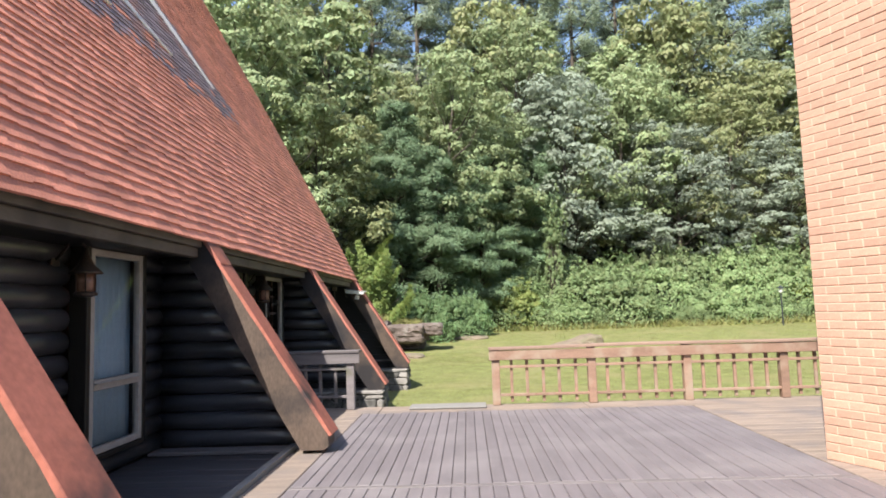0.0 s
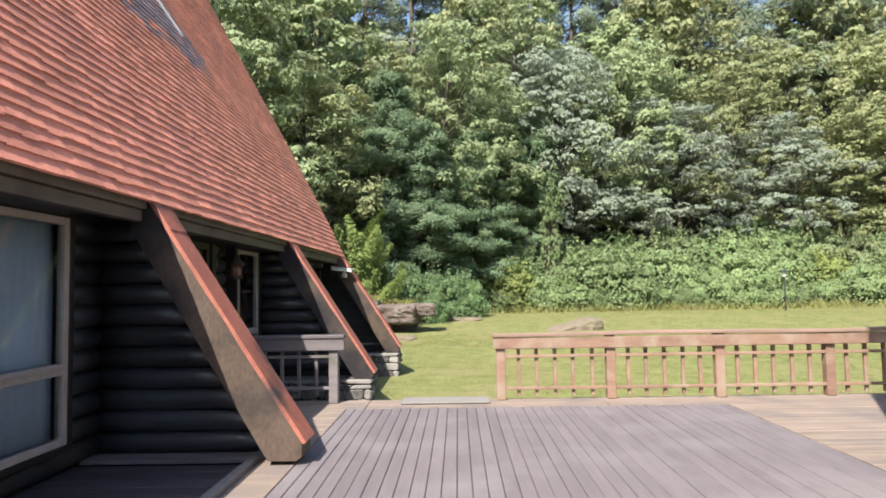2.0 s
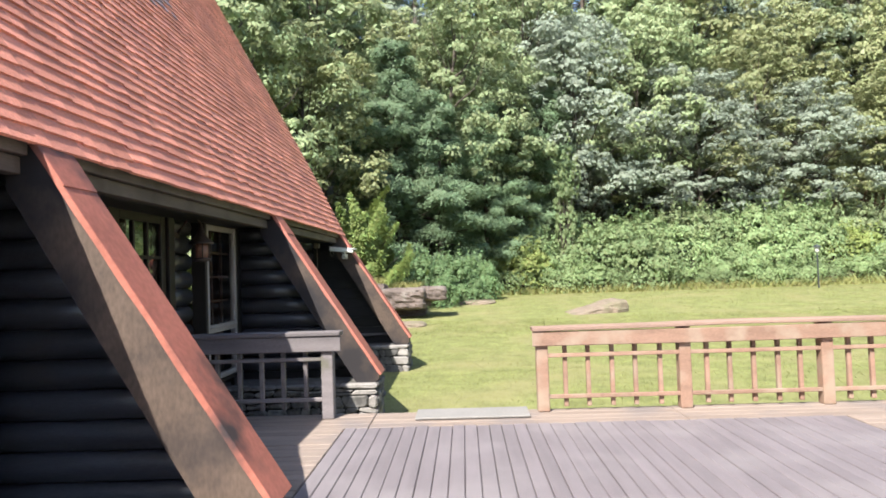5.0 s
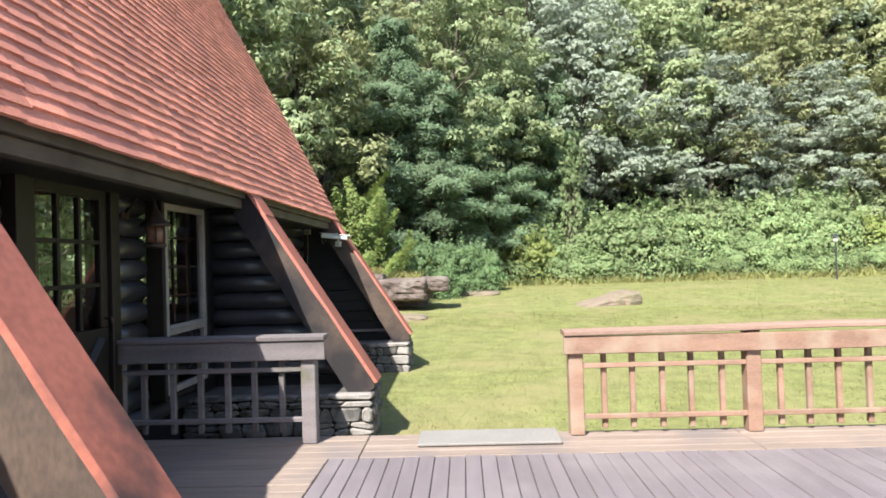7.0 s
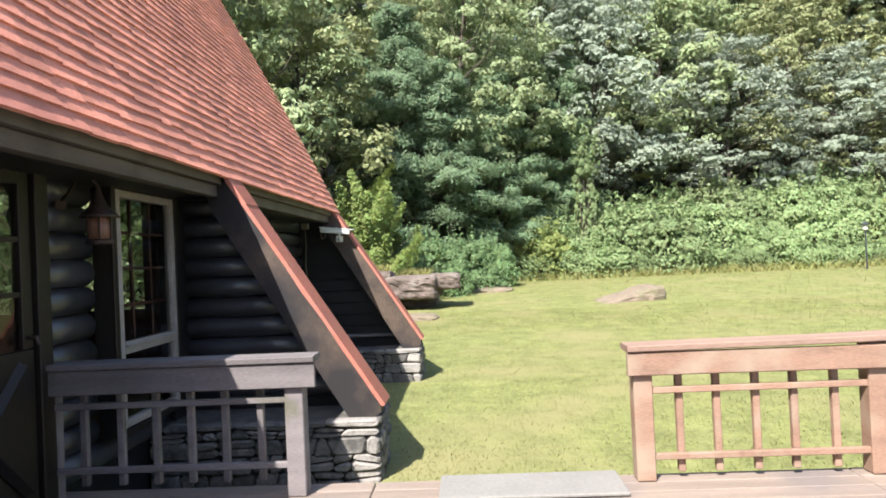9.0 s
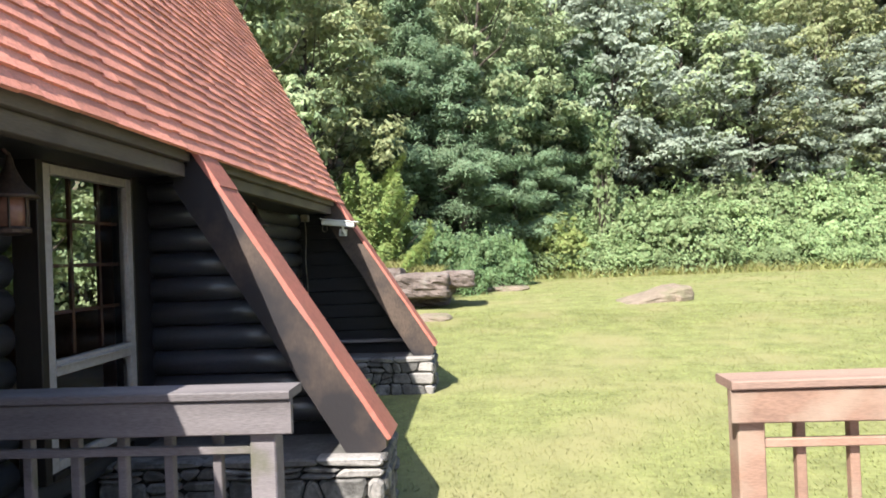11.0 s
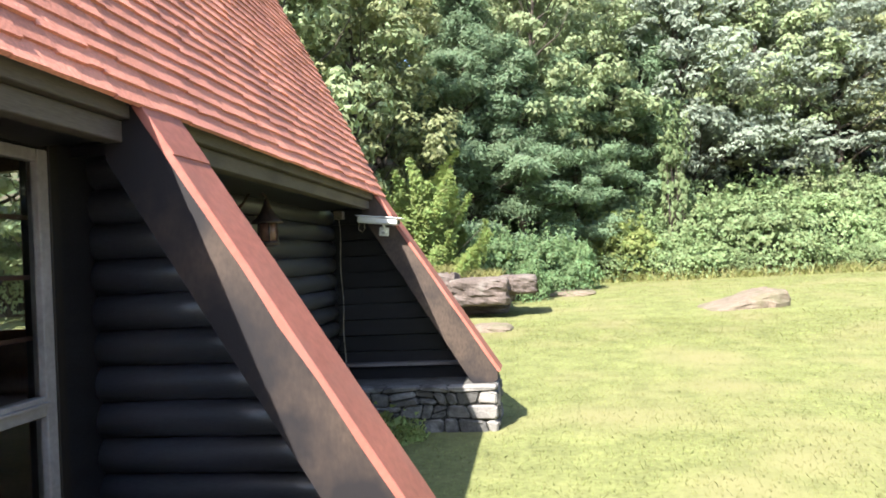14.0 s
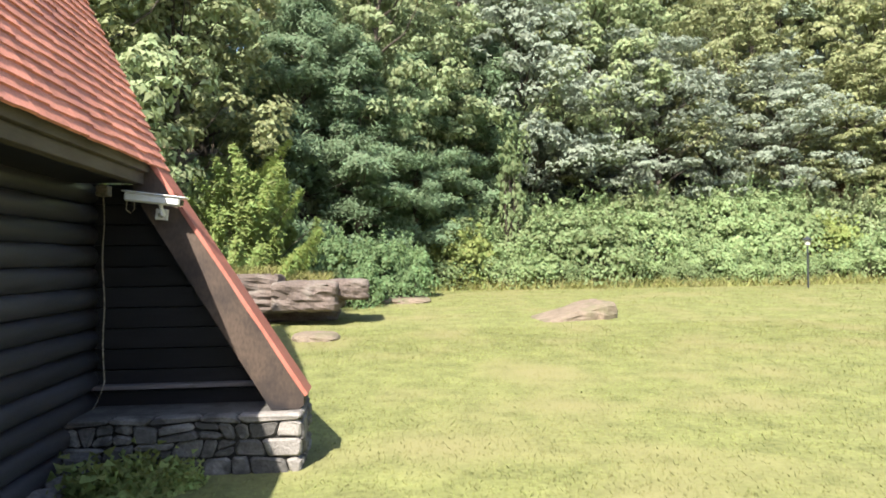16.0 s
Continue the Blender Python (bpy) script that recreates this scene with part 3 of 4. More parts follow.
door = part("door", Geo().soft_box(-2.84, -2.79, 8.38, 9.30, 0.02, 0.93, 0.004), DARKPAINT, house, "dark brown half-glazed door with nine panes")
for ya, yb, za in ((8.38, 8.47, 0.935), (9.21, 9.30, 0.935), (8.472, 9.208, 1.87)):
    part("door_stile", Geo().soft_box(-2.84, -2.79, ya, yb, za, 1.96, 0.004), DARKPAINT, door)
for k in range(1, 3):
    y = 8.47 + 0.74 * k / 3
    part("glazing_bar", Geo().soft_box(-2.835, -2.795, y - 0.015, y + 0.015, 0.935, 1.868, 0.003), DARKPAINT, door)
    z = 0.935 + 0.935 * k / 3
    for ya, yb in ((8.472, 8.70), (8.733, 8.947), (8.98, 9.208)):
        part("glazing_bar", Geo().soft_box(-2.833, -2.797, ya, yb, z - 0.015, z + 0.015, 0.003), DARKPAINT, door)
ob = part("pane", sheet(-2.815, 8.472, 9.208, 0.935, 1.868), PANE, door)
ob.visible_shadow = False
g = Geo()
for (ya, za), (yb, zb) in (((8.50, 0.15), (9.18, 0.85)), ((9.18, 0.15), (8.50, 0.85))):
    a, b = Vector((-2.785 if yb > ya else -2.775, ya, za)), Vector((-2.785 if yb > ya else -2.775, yb, zb))
    g.tube([a, b], [0.035, 0.035], 4)
part("cross_brace", g, DARKPAINT, door)
part("door_handle", Geo().tube([(-2.79, 9.25, 1.0), (-2.74, 9.25, 1.0), (-2.73, 9.25, 0.96)], [0.012, 0.012, 0.01], 8), IRON, door, "dark iron handle")
part("door_frame", Geo().soft_box(-2.92, -2.76, 8.25, 8.37, 0, 2.0, 0.004).soft_box(-2.92, -2.76, 9.31, 9.43, 0, 2.0, 0.004).soft_box(-2.92, -2.765, 8.372, 9.308, 1.965, 2.05, 0.004), DARKPAINT, house, "dark brown door frame")

# fieldstone plinths
RS = random.Random(21)


def fieldstone(outline, place, bulge, rng):
    """A split stone: a cut-cornered outline laid on a face by place(u, v, out), with worn edges."""
    cu, cv = (sum(p[i] for p in outline) / len(outline) for i in (0, 1))
    ring = []
    for i, p in enumerate(outline):
        for q in (outline[i - 1], outline[(i + 1) % len(outline)]):
            L = math.hypot(q[0] - p[0], q[1] - p[1])
            k = min(0.3, rng.uniform(0.012, 0.034) / max(L, 0.01))
            ring.append((p[0] + (q[0] - p[0]) * k, p[1] + (q[1] - p[1]) * k))

    def inset(d):
        return [(u - math.copysign(min(d, abs(u - cu) * 0.5), u - cu), v - math.copysign(min(d, abs(v - cv) * 0.5), v - cv)) for u, v in ring]
    rings = [[place(u, v, -0.12) for u, v in inset(0.006)], [place(u, v, bulge - 0.016) for u, v in inset(0.005)],
             [place(u, v, bulge + rng.uniform(-0.005, 0.005)) for u, v in inset(0.019)]]
    return Geo().tube_rings(rings)


def courses(pl, place, length, z0, z1, seed, quoin):
    """Rough courses over one face, some stones tall, some split in two or three thin ones."""
    rng = random.Random(seed)
    beds = [z0]
    while z1 - 0.065 - beds[-1] > 0.2:
        beds.append(beds[-1] + rng.uniform(0.12, 0.17))
    beds += [z1 - 0.062, z1]

    def bed(k, u):
        return beds[k] + (0.04 * noise.noise((u * 3.1, k * 3.7, seed)) if 0 < k < len(beds) - 1 else 0.008 * noise.noise((u * 4, k, seed)))
    for k in range(len(beds) - 1):
        cap = k == len(beds) - 2
        u, lean = 0.0, 0.0
        while u < length - 0.02:
            w = rng.uniform(0.3, 0.62) if cap else rng.choice((0.11, 0.15, 0.19, 0.23, 0.30))
            if length - u - w < 0.1:
                w = length - u
            nxt = rng.uniform(-0.03, 0.03) if u + w < length - 0.01 else 0.0
            a, b = bed(k, u), bed(k, u + w)
            c, d = bed(k + 1, u + w), bed(k + 1, u)
            split = 0 if cap or w < 0.14 else rng.choice((0, 0, 1, 1))
            tilt = rng.uniform(-0.02, 0.02)
            pieces = [((u - lean, a), (u + w - nxt, b), (u + w + nxt, c), (u + lean, d))]
            if split:
                m0, m1 = (a + d) / 2 + tilt, (b + c) / 2 - tilt
                pieces = [((u - lean, a), (u + w - nxt, b), (u + w, m1), (u, m0)), ((u, m0), (u + w, m1), (u + w + nxt, c), (u + lean, d))]
            for p in pieces:
                # the corner stone of each course gets the sunlit colour
                part("stone", fieldstone(p, place, rng.uniform(-0.008, 0.022), rng), STONE_SUNLIT if quoin and u == 0 else STONE, pl)
            u, lean = u + w, nxt


def plinth(y0, y1, z1):
    x0, x1, z0 = -2.92, -1.05, -0.45
    pl = part("stone_plinth", Geo().box(x0 + 0.03, x1 - 0.03, y0 + 0.03, y1 - 0.02, z0, z1 - 0.03), MORTAR, house, "dry-laid grey fieldstone plinth under a brace")
    courses(pl, lambda u, v, o: (x1 - u, y0 - o, v), x1 - x0, z0, z1, y0, True)
    courses(pl, lambda u, v, o: (x1 + o, y0 + 0.03 + u, v), y1 - y0 - 0.03, z0, z1, y0 + 1.3, False)
    part("ledge_stone", Geo().soft_box(x0, x1 - 0.14, y0 + 0.10, y1, z1 - 0.035, z1 - 0.008, 0.01), STONE, pl)


plinth(10.84, 11.50, 0.085)
plinth(15.10, 15.80, 0.055)
for k in range(5):
    y, x = 14.6 + 0.22 * k, -2.85 + R.uniform(0, 0.12)
    foot = thing("loose_stone", "grey fieldstone lying at the foot of the wall", "stone", "stones at the wall foot")
    foot.location = (x, y, ground_z(x, y) - 0.03)
    part("stone", Geo().soft_box(-0.11, 0.11, -0.1, 0.1, 0, R.uniform(0.12, 0.25), 0.03, 0.03, RS), STONE, foot)

# pale flashing strips high on the roof, each tapering to a point
def flashing(tip, far_end, w_far):
    """A folded strip on the slope between two places given as y and z."""
    g, n, rings = Geo(), 10, []
    for i in range(n + 1):
        k = i / n
        y, z = tip[0] + (far_end[0] - tip[0]) * k, tip[1] + (far_end[1] - tip[1]) * k
        w = 0.03 + w_far * min(1.0, k * 2.5)
        p = lambda dy, o: Vector((roof_x(z), y + dy, z)) + OUT * o
        rings.append([p(-w, 0.0), p(-w, 0.034), p(-0.01, 0.05), p(0.02, 0.05), p(0.02, 0.0)])
    g.tube_rings(rings)
    part("flashing", g, WHITEMETAL, roof, "pale tapering metal flashing strip")


flashing((9.42, 5.17), (6.2, 6.7), 0.34)
flashing((11.15, 5.25), (8.4, 8.83), 0.34)
flashing((7.68, 5.12), (4.6, 5.6), 0.25)


# ---- fittings on the cabin ----
def lantern(y, x=-2.62, z=1.72):
    lan = thing("wall_lantern", "rusty iron wall lantern with a pointed hood on a log wall", "lantern", "lanterns along the cabin wall")
    lan.location, lan.scale = (x, y, z - 0.02), (1.2, 1.2, 1.2)
    part("hood", Geo().turned([(0.105, 0.0), (0.095, 0.015), (0.05, 0.06), (0.022, 0.12), (0.012, 0.16), (0.003, 0.185)]), IRON, lan, smooth=True)
    part("glass", Geo().turned([(0.055, -0.12), (0.06, -0.06), (0.058, 0.0)]), AMBER, lan, "amber glass cylinder", smooth=True)
    part("base_ring", Geo().turned([(0.03, -0.15), (0.07, -0.14), (0.072, -0.125), (0.062, -0.115)]), IRON, lan)
    for k in range(6):
        a = k * math.pi / 3
        c, s = 0.063 * math.cos(a), 0.063 * math.sin(a)
        part("cage_bar", Geo().tube([(c, s, -0.125), (c * 1.04, s * 1.04, -0.06), (c, s, 0.004)], [0.005] * 3, 5), IRON, lan)
    part("arm", Geo().tube([(0.0, 0.0, 0.17), (-0.04, 0, 0.215), (-0.11, 0, 0.21), (-0.16, 0, 0.14), (-0.20, 0, 0.10)], [0.009] * 5, 6), IRON, lan, smooth=True)
    part("back_plate", Geo().soft_box(-0.32, -0.20, -0.045, 0.045, 0.0, 0.17, 0.004), IRON, lan)


for y in (5.16, 9.72, 13.2):
    lantern(y)

seccam = thing("security_camera", "white bullet security camera bracketed to a brace", "camera")
seccam.matrix_basis = pose(-2.20, 15.10, 1.79, 0, 7, 0)
part("housing", Geo().soft_box(-0.215, 0.215, -0.05, 0.05, -0.03, 0.035, 0.012), WHITE, seccam)
part("sunshield", Geo().soft_box(-0.235, 0.26, -0.062, 0.062, 0.037, 0.05, 0.005), WHITE, seccam)
part("lens", Geo().soft_box(0.216, 0.228, -0.035, 0.035, -0.022, 0.025, 0.004), LENS, seccam, "black glass front")
part("bracket", Geo().tube([(0.06, 0.0, -0.03), (0.08, 0.02, -0.10), (0.04, 0.11, -0.11)], [0.018, 0.022, 0.03], 8), WHITE, seccam)
part("mount_plate", Geo().soft_box(0.0, 0.10, 0.085, 0.108, -0.15, -0.06, 0.004), WHITE, seccam)
part("lead", Geo().tube([(-0.20, 0, -0.03), (-0.20, 0.0, -0.10), (-0.165, 0.01, -0.125), (-0.14, 0.01, -0.09), (-0.15, 0.01, -0.03)], [0.005] * 5, 5), CABLE, seccam)

cable = thing("cable", "dirty white cable hanging from a junction box", "cable")
cable.location = (-2.74, 15.50, 0)
part("junction_box", Geo().soft_box(-0.05, 0.05, -0.04, 0.06, 1.86, 1.95, 0.006), CABLE, cable)
pts = [(0.008 * math.sin(k * 0.9), 0, 1.86 - k * 0.105) for k in range(16)] + [(-0.02, 0, 0.20), (-0.06, 0.0, 0.10), (-0.10, 0, 0.04)]
part("wire", Geo().tube(pts, [0.006] * len(pts), 6), CABLE, cable)

# ---- brick chimney ----
chimney = thing("brick_chimney", "pale orange brick chimney standing on the deck", "chimney")
CO, CD = Vector((3.28, 5.88, 0)), Vector((0.41, -0.912, 0)).normalized()
CN = Vector((CD.y, -CD.x, 0)).normalized()
if CN.x > 0:
    CN = -CN
turn = Matrix.Translation(CO) @ Matrix((CD, -CN, Vector((0, 0, 1)))).transposed().to_4x4()
chimney.matrix_world = turn
CW, CDEP, CH, COURSE, UNIT = 1.92, 0.9, 6.5, 0.0717, 0.24
part("core", Geo().box(0.001, CW - 0.006, 0.001, CDEP, 0.0, CH), JOINT, chimney, "cream mortar core")

# ---- rocks ----
def rock(name, label, at, size, material, seed, turnz=0.0, boxy=14, wedge=0.0, cuts=11):
    """A split block: flat broken faces with chipped edges; wedge thins it towards one end."""
    bm = bmesh.new()
    bmesh.ops.create_cube(bm, size=2.0)
    bmesh.ops.subdivide_edges(bm, edges=bm.edges[:], cuts=cuts, use_grid_fill=True)
    off = Vector((seed, seed * 0.7, -seed))
    for v in bm.verts:
        c = v.co.copy()
        c /= max(1.0, sum(abs(q) ** boxy for q in c)) ** (1 / boxy)
        n = noise.noise(c * 1.1 + off)
        chip = n * 0.07 + 0.025 * noise.noise(c * 5 + off)
        crack = 0.06 if abs(noise.noise(Vector((c.x * 1.6, 0, c.z * 0.3)) + off)) < 0.06 else 0.0
        c.x *= 1 + chip
        c.y *= 1 + chip - crack
        c.z *= 1 + 0.5 * chip + 0.06 * noise.noise(Vector((c.x * 1.7, c.y * 1.7, 0)) + off)
        c += Vector((noise.noise(c * 3.3 - off), noise.noise(c * 3.3 + off * 2), noise.noise(c * 3.3 + off * 3))) * 0.07
        if wedge:
            c.z *= (1 - wedge) + wedge * max(0.0, min(1.0, (c.x + 1) / 1.8)) ** 1.2
        v.co = Vector((c.x * size[0], c.y * size[1], c.z * size[2]))
    me = bpy.data.meshes.new(name)
    bm.to_mesh(me)
    bm.free()
    me.materials.append(material)
    ob = tagged(new(name, me), label, "rock")
    ob.matrix_world = pose(*at, 0, 0, turnz)
    return ob


rock("ledge_rock", "brown split rock block jutting over the lawn", (-2.0, 25.6, 0.49), (0.76, 0.95, 0.35), ROCK, 3.1, -4, boxy=10)
rock("ledge_rock", "pale-tipped end block of the rock ledge", (-1.08, 25.5, 0.63), (0.47, 0.62, 0.24), ROCK, 8.4, 3, boxy=6)
rock("ledge_rock", "brown rock ledge with grass growing on top", (-4.35, 26.3, 0.58), (1.72, 1.5, 0.44), ROCK, 5.2, 5)
rock("ledge_rock", "rock footing in the shade under the ledge", (-2.9, 26.6, 0.0), (1.5, 0.9, 0.30), ROCK, 6.2, 4)
rock("flat_rock", "flat pale stone lying in the grass", (-1.62, 22.9, -0.24), (0.46, 0.5, 0.14), ROCK_PALE, 1.7, boxy=3, cuts=7)
rock("flat_rock", "flat pale stone lying in the grass", (0.35, 30.2, 0.02), (0.9, 0.9, 0.16), ROCK_PALE, 2.9, boxy=3, cuts=7)
rock("flat_rock", "long wedge of pale rock breaking out of the lawn", (4.28, 25.4, -0.22), (1.0, 0.7, 0.53), ROCK_PALE, 4.4, 12, boxy=5, wedge=0.85)

# ---- garden lamp ----
lamp = thing("garden_lamp", "slim dark garden lamp post in front of the bushes", "lamp")
lamp.location = (15.4, 32.6, ground_z(15.4, 32.6))
part("post", Geo().tube([(0, 0, 0), (0, 0, 1.55)], [0.035, 0.03], 8), BLACK, lamp)
part("head", Geo().turned([(0.04, 1.55), (0.09, 1.6), (0.10, 1.74), (0.05, 1.78)], n=8), WHITE, lamp, "frosted lamp head")
part("hood", Geo().turned([(0.19, 1.78), (0.17, 1.80), (0.04, 1.88), (0.01, 1.92)], n=10), BLACK, lamp)

# ---- plants ----
def leaf_mesh(name, centres, outward, rng, length, width, material, up=0.6, rough=0.7, fold=0.25, droop=0.0, aim=0.6):
    """Many small pointed leaves, each a piece of its own."""
    n = len(centres)
    nrm = outward + np.array([0, 0, up]) + rng.normal(0, rough, (n, 3))
    nrm /= np.linalg.norm(nrm, axis=1)[:, None]
    along = rng.normal(0, 1, (n, 3)) + outward * aim + np.array([0, 0, -droop])
    along -= nrm * (along * nrm).sum(1)[:, None]
    along /= np.linalg.norm(along, axis=1)[:, None] + 1e-9
    side = np.cross(nrm, along)
    size = rng.uniform(0.65, 1.3, n)[:, None]
    ln, wd = length * size, width * size
    v = np.empty((n, 3, 3))
    v[:, 0] = centres - along * ln * 0.4 - side * wd * 0.5
    v[:, 1] = centres - along * ln * 0.4 + side * wd * 0.5
    v[:, 2] = centres + along * ln * 0.6 - nrm * fold * wd
    me = bpy.data.meshes.new(name)
    me.from_pydata(v.reshape(-1, 3).tolist(), [], np.arange(n * 3).reshape(-1, 3).tolist())
    me.materials.append(material)
    return me


def clump_points(rng, centre, rx, rz, n):
    d = rng.normal(0, 1, (n, 3))
    d /= np.linalg.norm(d, axis=1)[:, None]
    d[:, 2] = np.abs(d[:, 2]) * np.where(rng.random(n) < 0.8, 1, -1)
    r = rng.uniform(0.55, 1.0, n)[:, None] ** 0.6
    return np.array(centre) + d * r * np.array([rx, rx, rz]), d


def limb_path(a, b, rng, n=5, sag=0.1):
    a, b = Vector(a), Vector(b)
    L = (b - a).length
    return [a.lerp(b, i / (n - 1)) + Vector((rng.normal(0, 0.03), rng.normal(0, 0.03), -sag * math.sin(math.pi * i / (n - 1)))) * L * (0 if i in (0, n - 1) else 1) for i in range(n)]


def broad_tree(seed, h, r, clear, leafkind, n_pad=30, subs=16, per=58, leaf=(0.175, 0.12), flat=0.75, label="leafy green tree on the bank", droop=0.1):
    """Limbs that end in leafy pads, each pad a cluster of small tufts, with dark gaps between the pads."""
    rng = np.random.default_rng(seed)
    tree = thing("tree", label, "tree", "trees on the wooded bank")
    wood = Geo()
    lean = rng.normal(0, 0.04, 2) * h
    wood.tube([(0, 0, -0.4), (lean[0] * 0.2, lean[1] * 0.2, h * 0.25), (lean[0] * 0.6, lean[1] * 0.6, h * 0.55), (lean[0], lean[1], h * 0.9)], [0.20, 0.16, 0.10, 0.03], 8)
    P, O = [], []
    for k in range(n_pad):
        u = (k + rng.uniform(0, 1)) / n_pad
        z = clear + (h - clear) * u
        env = r * math.sin(math.pi * (0.2 + 0.73 * u)) ** 0.7
        a = k * 2.4 + rng.normal(0, 0.5)
        q = env * rng.uniform(0.45, 0.95)
        out = np.array([math.cos(a), math.sin(a), 0.0])
        c = np.array([lean[0] * z / h, lean[1] * z / h, z + rng.normal(0, 0.15)]) + out * q
        pr = r * rng.uniform(0.30, 0.48)
        for j in range(subs):
            b, w = rng.uniform(0, 2 * math.pi), rng.uniform(-0.45, 1.0)
            t = math.sqrt(1 - w * w)
            top = flat * pr * w - droop * pr * t
            sr = pr * rng.uniform(0.26, 0.46)
            centre = c + np.array([math.cos(b) * t * pr, math.sin(b) * t * pr, top]) + rng.normal(0, 0.06, 3)
            p, d = clump_points(rng, centre, sr, sr * 0.55, int(per * rng.uniform(0.6, 1.4)))
            P.append(p)
            O.append(d * 1.0 + out * 0.35)
        t = max(0.12, min(0.85, (z - h * 0.14) / h))
        wood.tube(limb_path((lean[0] * t, lean[1] * t, h * t * 0.92), c, rng), [0.06, 0.05, 0.036, 0.022, 0.008], 4, close=False)
    part("trunk", wood, BARK, tree, smooth=True)
    part("crown", leaf_mesh("crown", np.vstack(P), np.vstack(O), rng, leaf[0], leaf[1], LEAF[leafkind], up=0.35, rough=0.24), None, tree)
    return tree


def pine_tree(seed, h, r, clear, leafkind="pine", whorl=0.8, tuft=(0.23, 0.055), label="dark green pine with layered boughs", per=95, name="pine_tree", droop=0.0, pad=0.58):
    rng = np.random.default_rng(seed)
    tree = thing(name, label, "tree", "conifers on the wooded bank")
    wood = Geo()
    wood.tube([(0, 0, -0.4), (0.05, 0, h * 0.4), (0, 0.05, h * 0.98)], [0.22, 0.14, 0.02], 8)
    P, O = [], []
    z = clear
    while z < h - 0.3:
        u = (z - clear) / (h - clear)
        reach = r * (1 - u) ** 0.75 * (0.7 + 0.3 * min(1, u * 5)) + 0.25
        for k in range(int(rng.integers(4, 7))):
            a = rng.uniform(0, 2 * math.pi)
            L = reach * rng.uniform(0.5, 1.15)
            dirv = np.array([math.cos(a), math.sin(a), 0])
            tip = dirv * L + np.array([0, 0, z + L * (rng.uniform(-0.05, 0.45) - droop) + rng.normal(0, 0.2)])
            wood.tube(limb_path((0, 0, z), tip, rng, 4, 0.06), [0.045, 0.03, 0.018, 0.006], 4, close=False)
            n_t = max(2, int(L / pad))
            for j in range(n_t):
                s = 0.35 + 0.65 * (j + 1) / n_t
                sidev = np.array([-math.sin(a), math.cos(a), 0]) * rng.normal(0, 0.25 * L * (1.15 - s) + 0.1)
                c = np.array([0, 0, z]) * (1 - s) + tip * s + sidev
                p, d = clump_points(rng, c + np.array([0, 0, 0.12]), pad * rng.uniform(0.55, 0.95), pad * 0.46, int(per * rng.uniform(0.6, 1.3)))
                p += rng.normal(0, 0.10, p.shape)
                if droop:
                    p[:, 2] -= rng.uniform(0, droop * 1.6, len(p))
                P.append(p)
                O.append(d * 0.7 + dirv * 0.6 + np.array([0, 0, 0.25]))
        z += whorl * rng.uniform(0.8, 1.2) * (1 - 0.45 * u)
    part("trunk", wood, BARK, tree, smooth=True)
    part("crown", leaf_mesh("crown", np.vstack(P), np.vstack(O), rng, tuft[0], tuft[1], LEAF[leafkind], up=0.4, rough=0.5, fold=0.1, droop=droop, aim=1.5), None, tree)
    return tree


def shrub(seed, r, h, leafkind, n, leaf=(0.15, 0.12), label="vine-covered green shrub at the foot of the bank", name="shrub"):
    """A mound of lobes, with shoots standing out of it."""
    rng = np.random.default_rng(seed)
    bush = thing(name, label, "shrub", "shrubs along the lawn edge")
    wood = Geo()
    P, O = [], []
    lobes = 34
    for k in range(lobes):
        a, q = rng.uniform(0, 2 * math.pi), r * math.sqrt(rng.random()) * 0.85
        top = h * (1 - 0.55 * (q / r) ** 2) * rng.uniform(0.7, 1.12)
        lr = r * rng.uniform(0.16, 0.30)
        c = (q * math.cos(a), q * math.sin(a), top - lr * 0.75)
        wood.tube(limb_path((q * 0.2 * math.cos(a), q * 0.2 * math.sin(a), -0.3), c, rng, 4, 0), [0.03, 0.022, 0.015, 0.006], 5, close=False)
        p, d = clump_points(rng, c, lr, lr * 0.8, n // lobes)
        p = p[p[:, 2] > -0.25]
        d = d[:len(p)]
        P.append(p)
        O.append(d)
    m = n // 5
    a, q = rng.uniform(0, 2 * math.pi, m), r * rng.uniform(0.7, 1.02, m)
    p = np.stack([q * np.cos(a), q * np.sin(a), rng.uniform(-0.2, 0.6, m) * h], 1)
    P.append(p)
    O.append(np.stack([np.cos(a), np.sin(a), 0 * a], 1))
    for k in range(16):
        a, q = rng.uniform(0, 2 * math.pi), r * rng.uniform(0, 0.9)
        base = np.array([q * math.cos(a), q * math.sin(a), h * 0.7])
        L = rng.uniform(0.25, 0.6) * h
        s = rng.uniform(0, 1, 26)[:, None]
        P.append(base + s * np.array([rng.normal(0, 0.15), rng.normal(0, 0.15), L]) + rng.normal(0, 0.06, (26, 3)))
        O.append(rng.normal(0, 0.5, (26, 3)))
    part("branchwork", wood, BARK, bush, smooth=True)
    part("foliage", leaf_mesh("foliage", np.vstack(P), np.vstack(O), rng, leaf[0], leaf[1], LEAF[leafkind], up=0.4, rough=0.34), None, bush)
    return bush


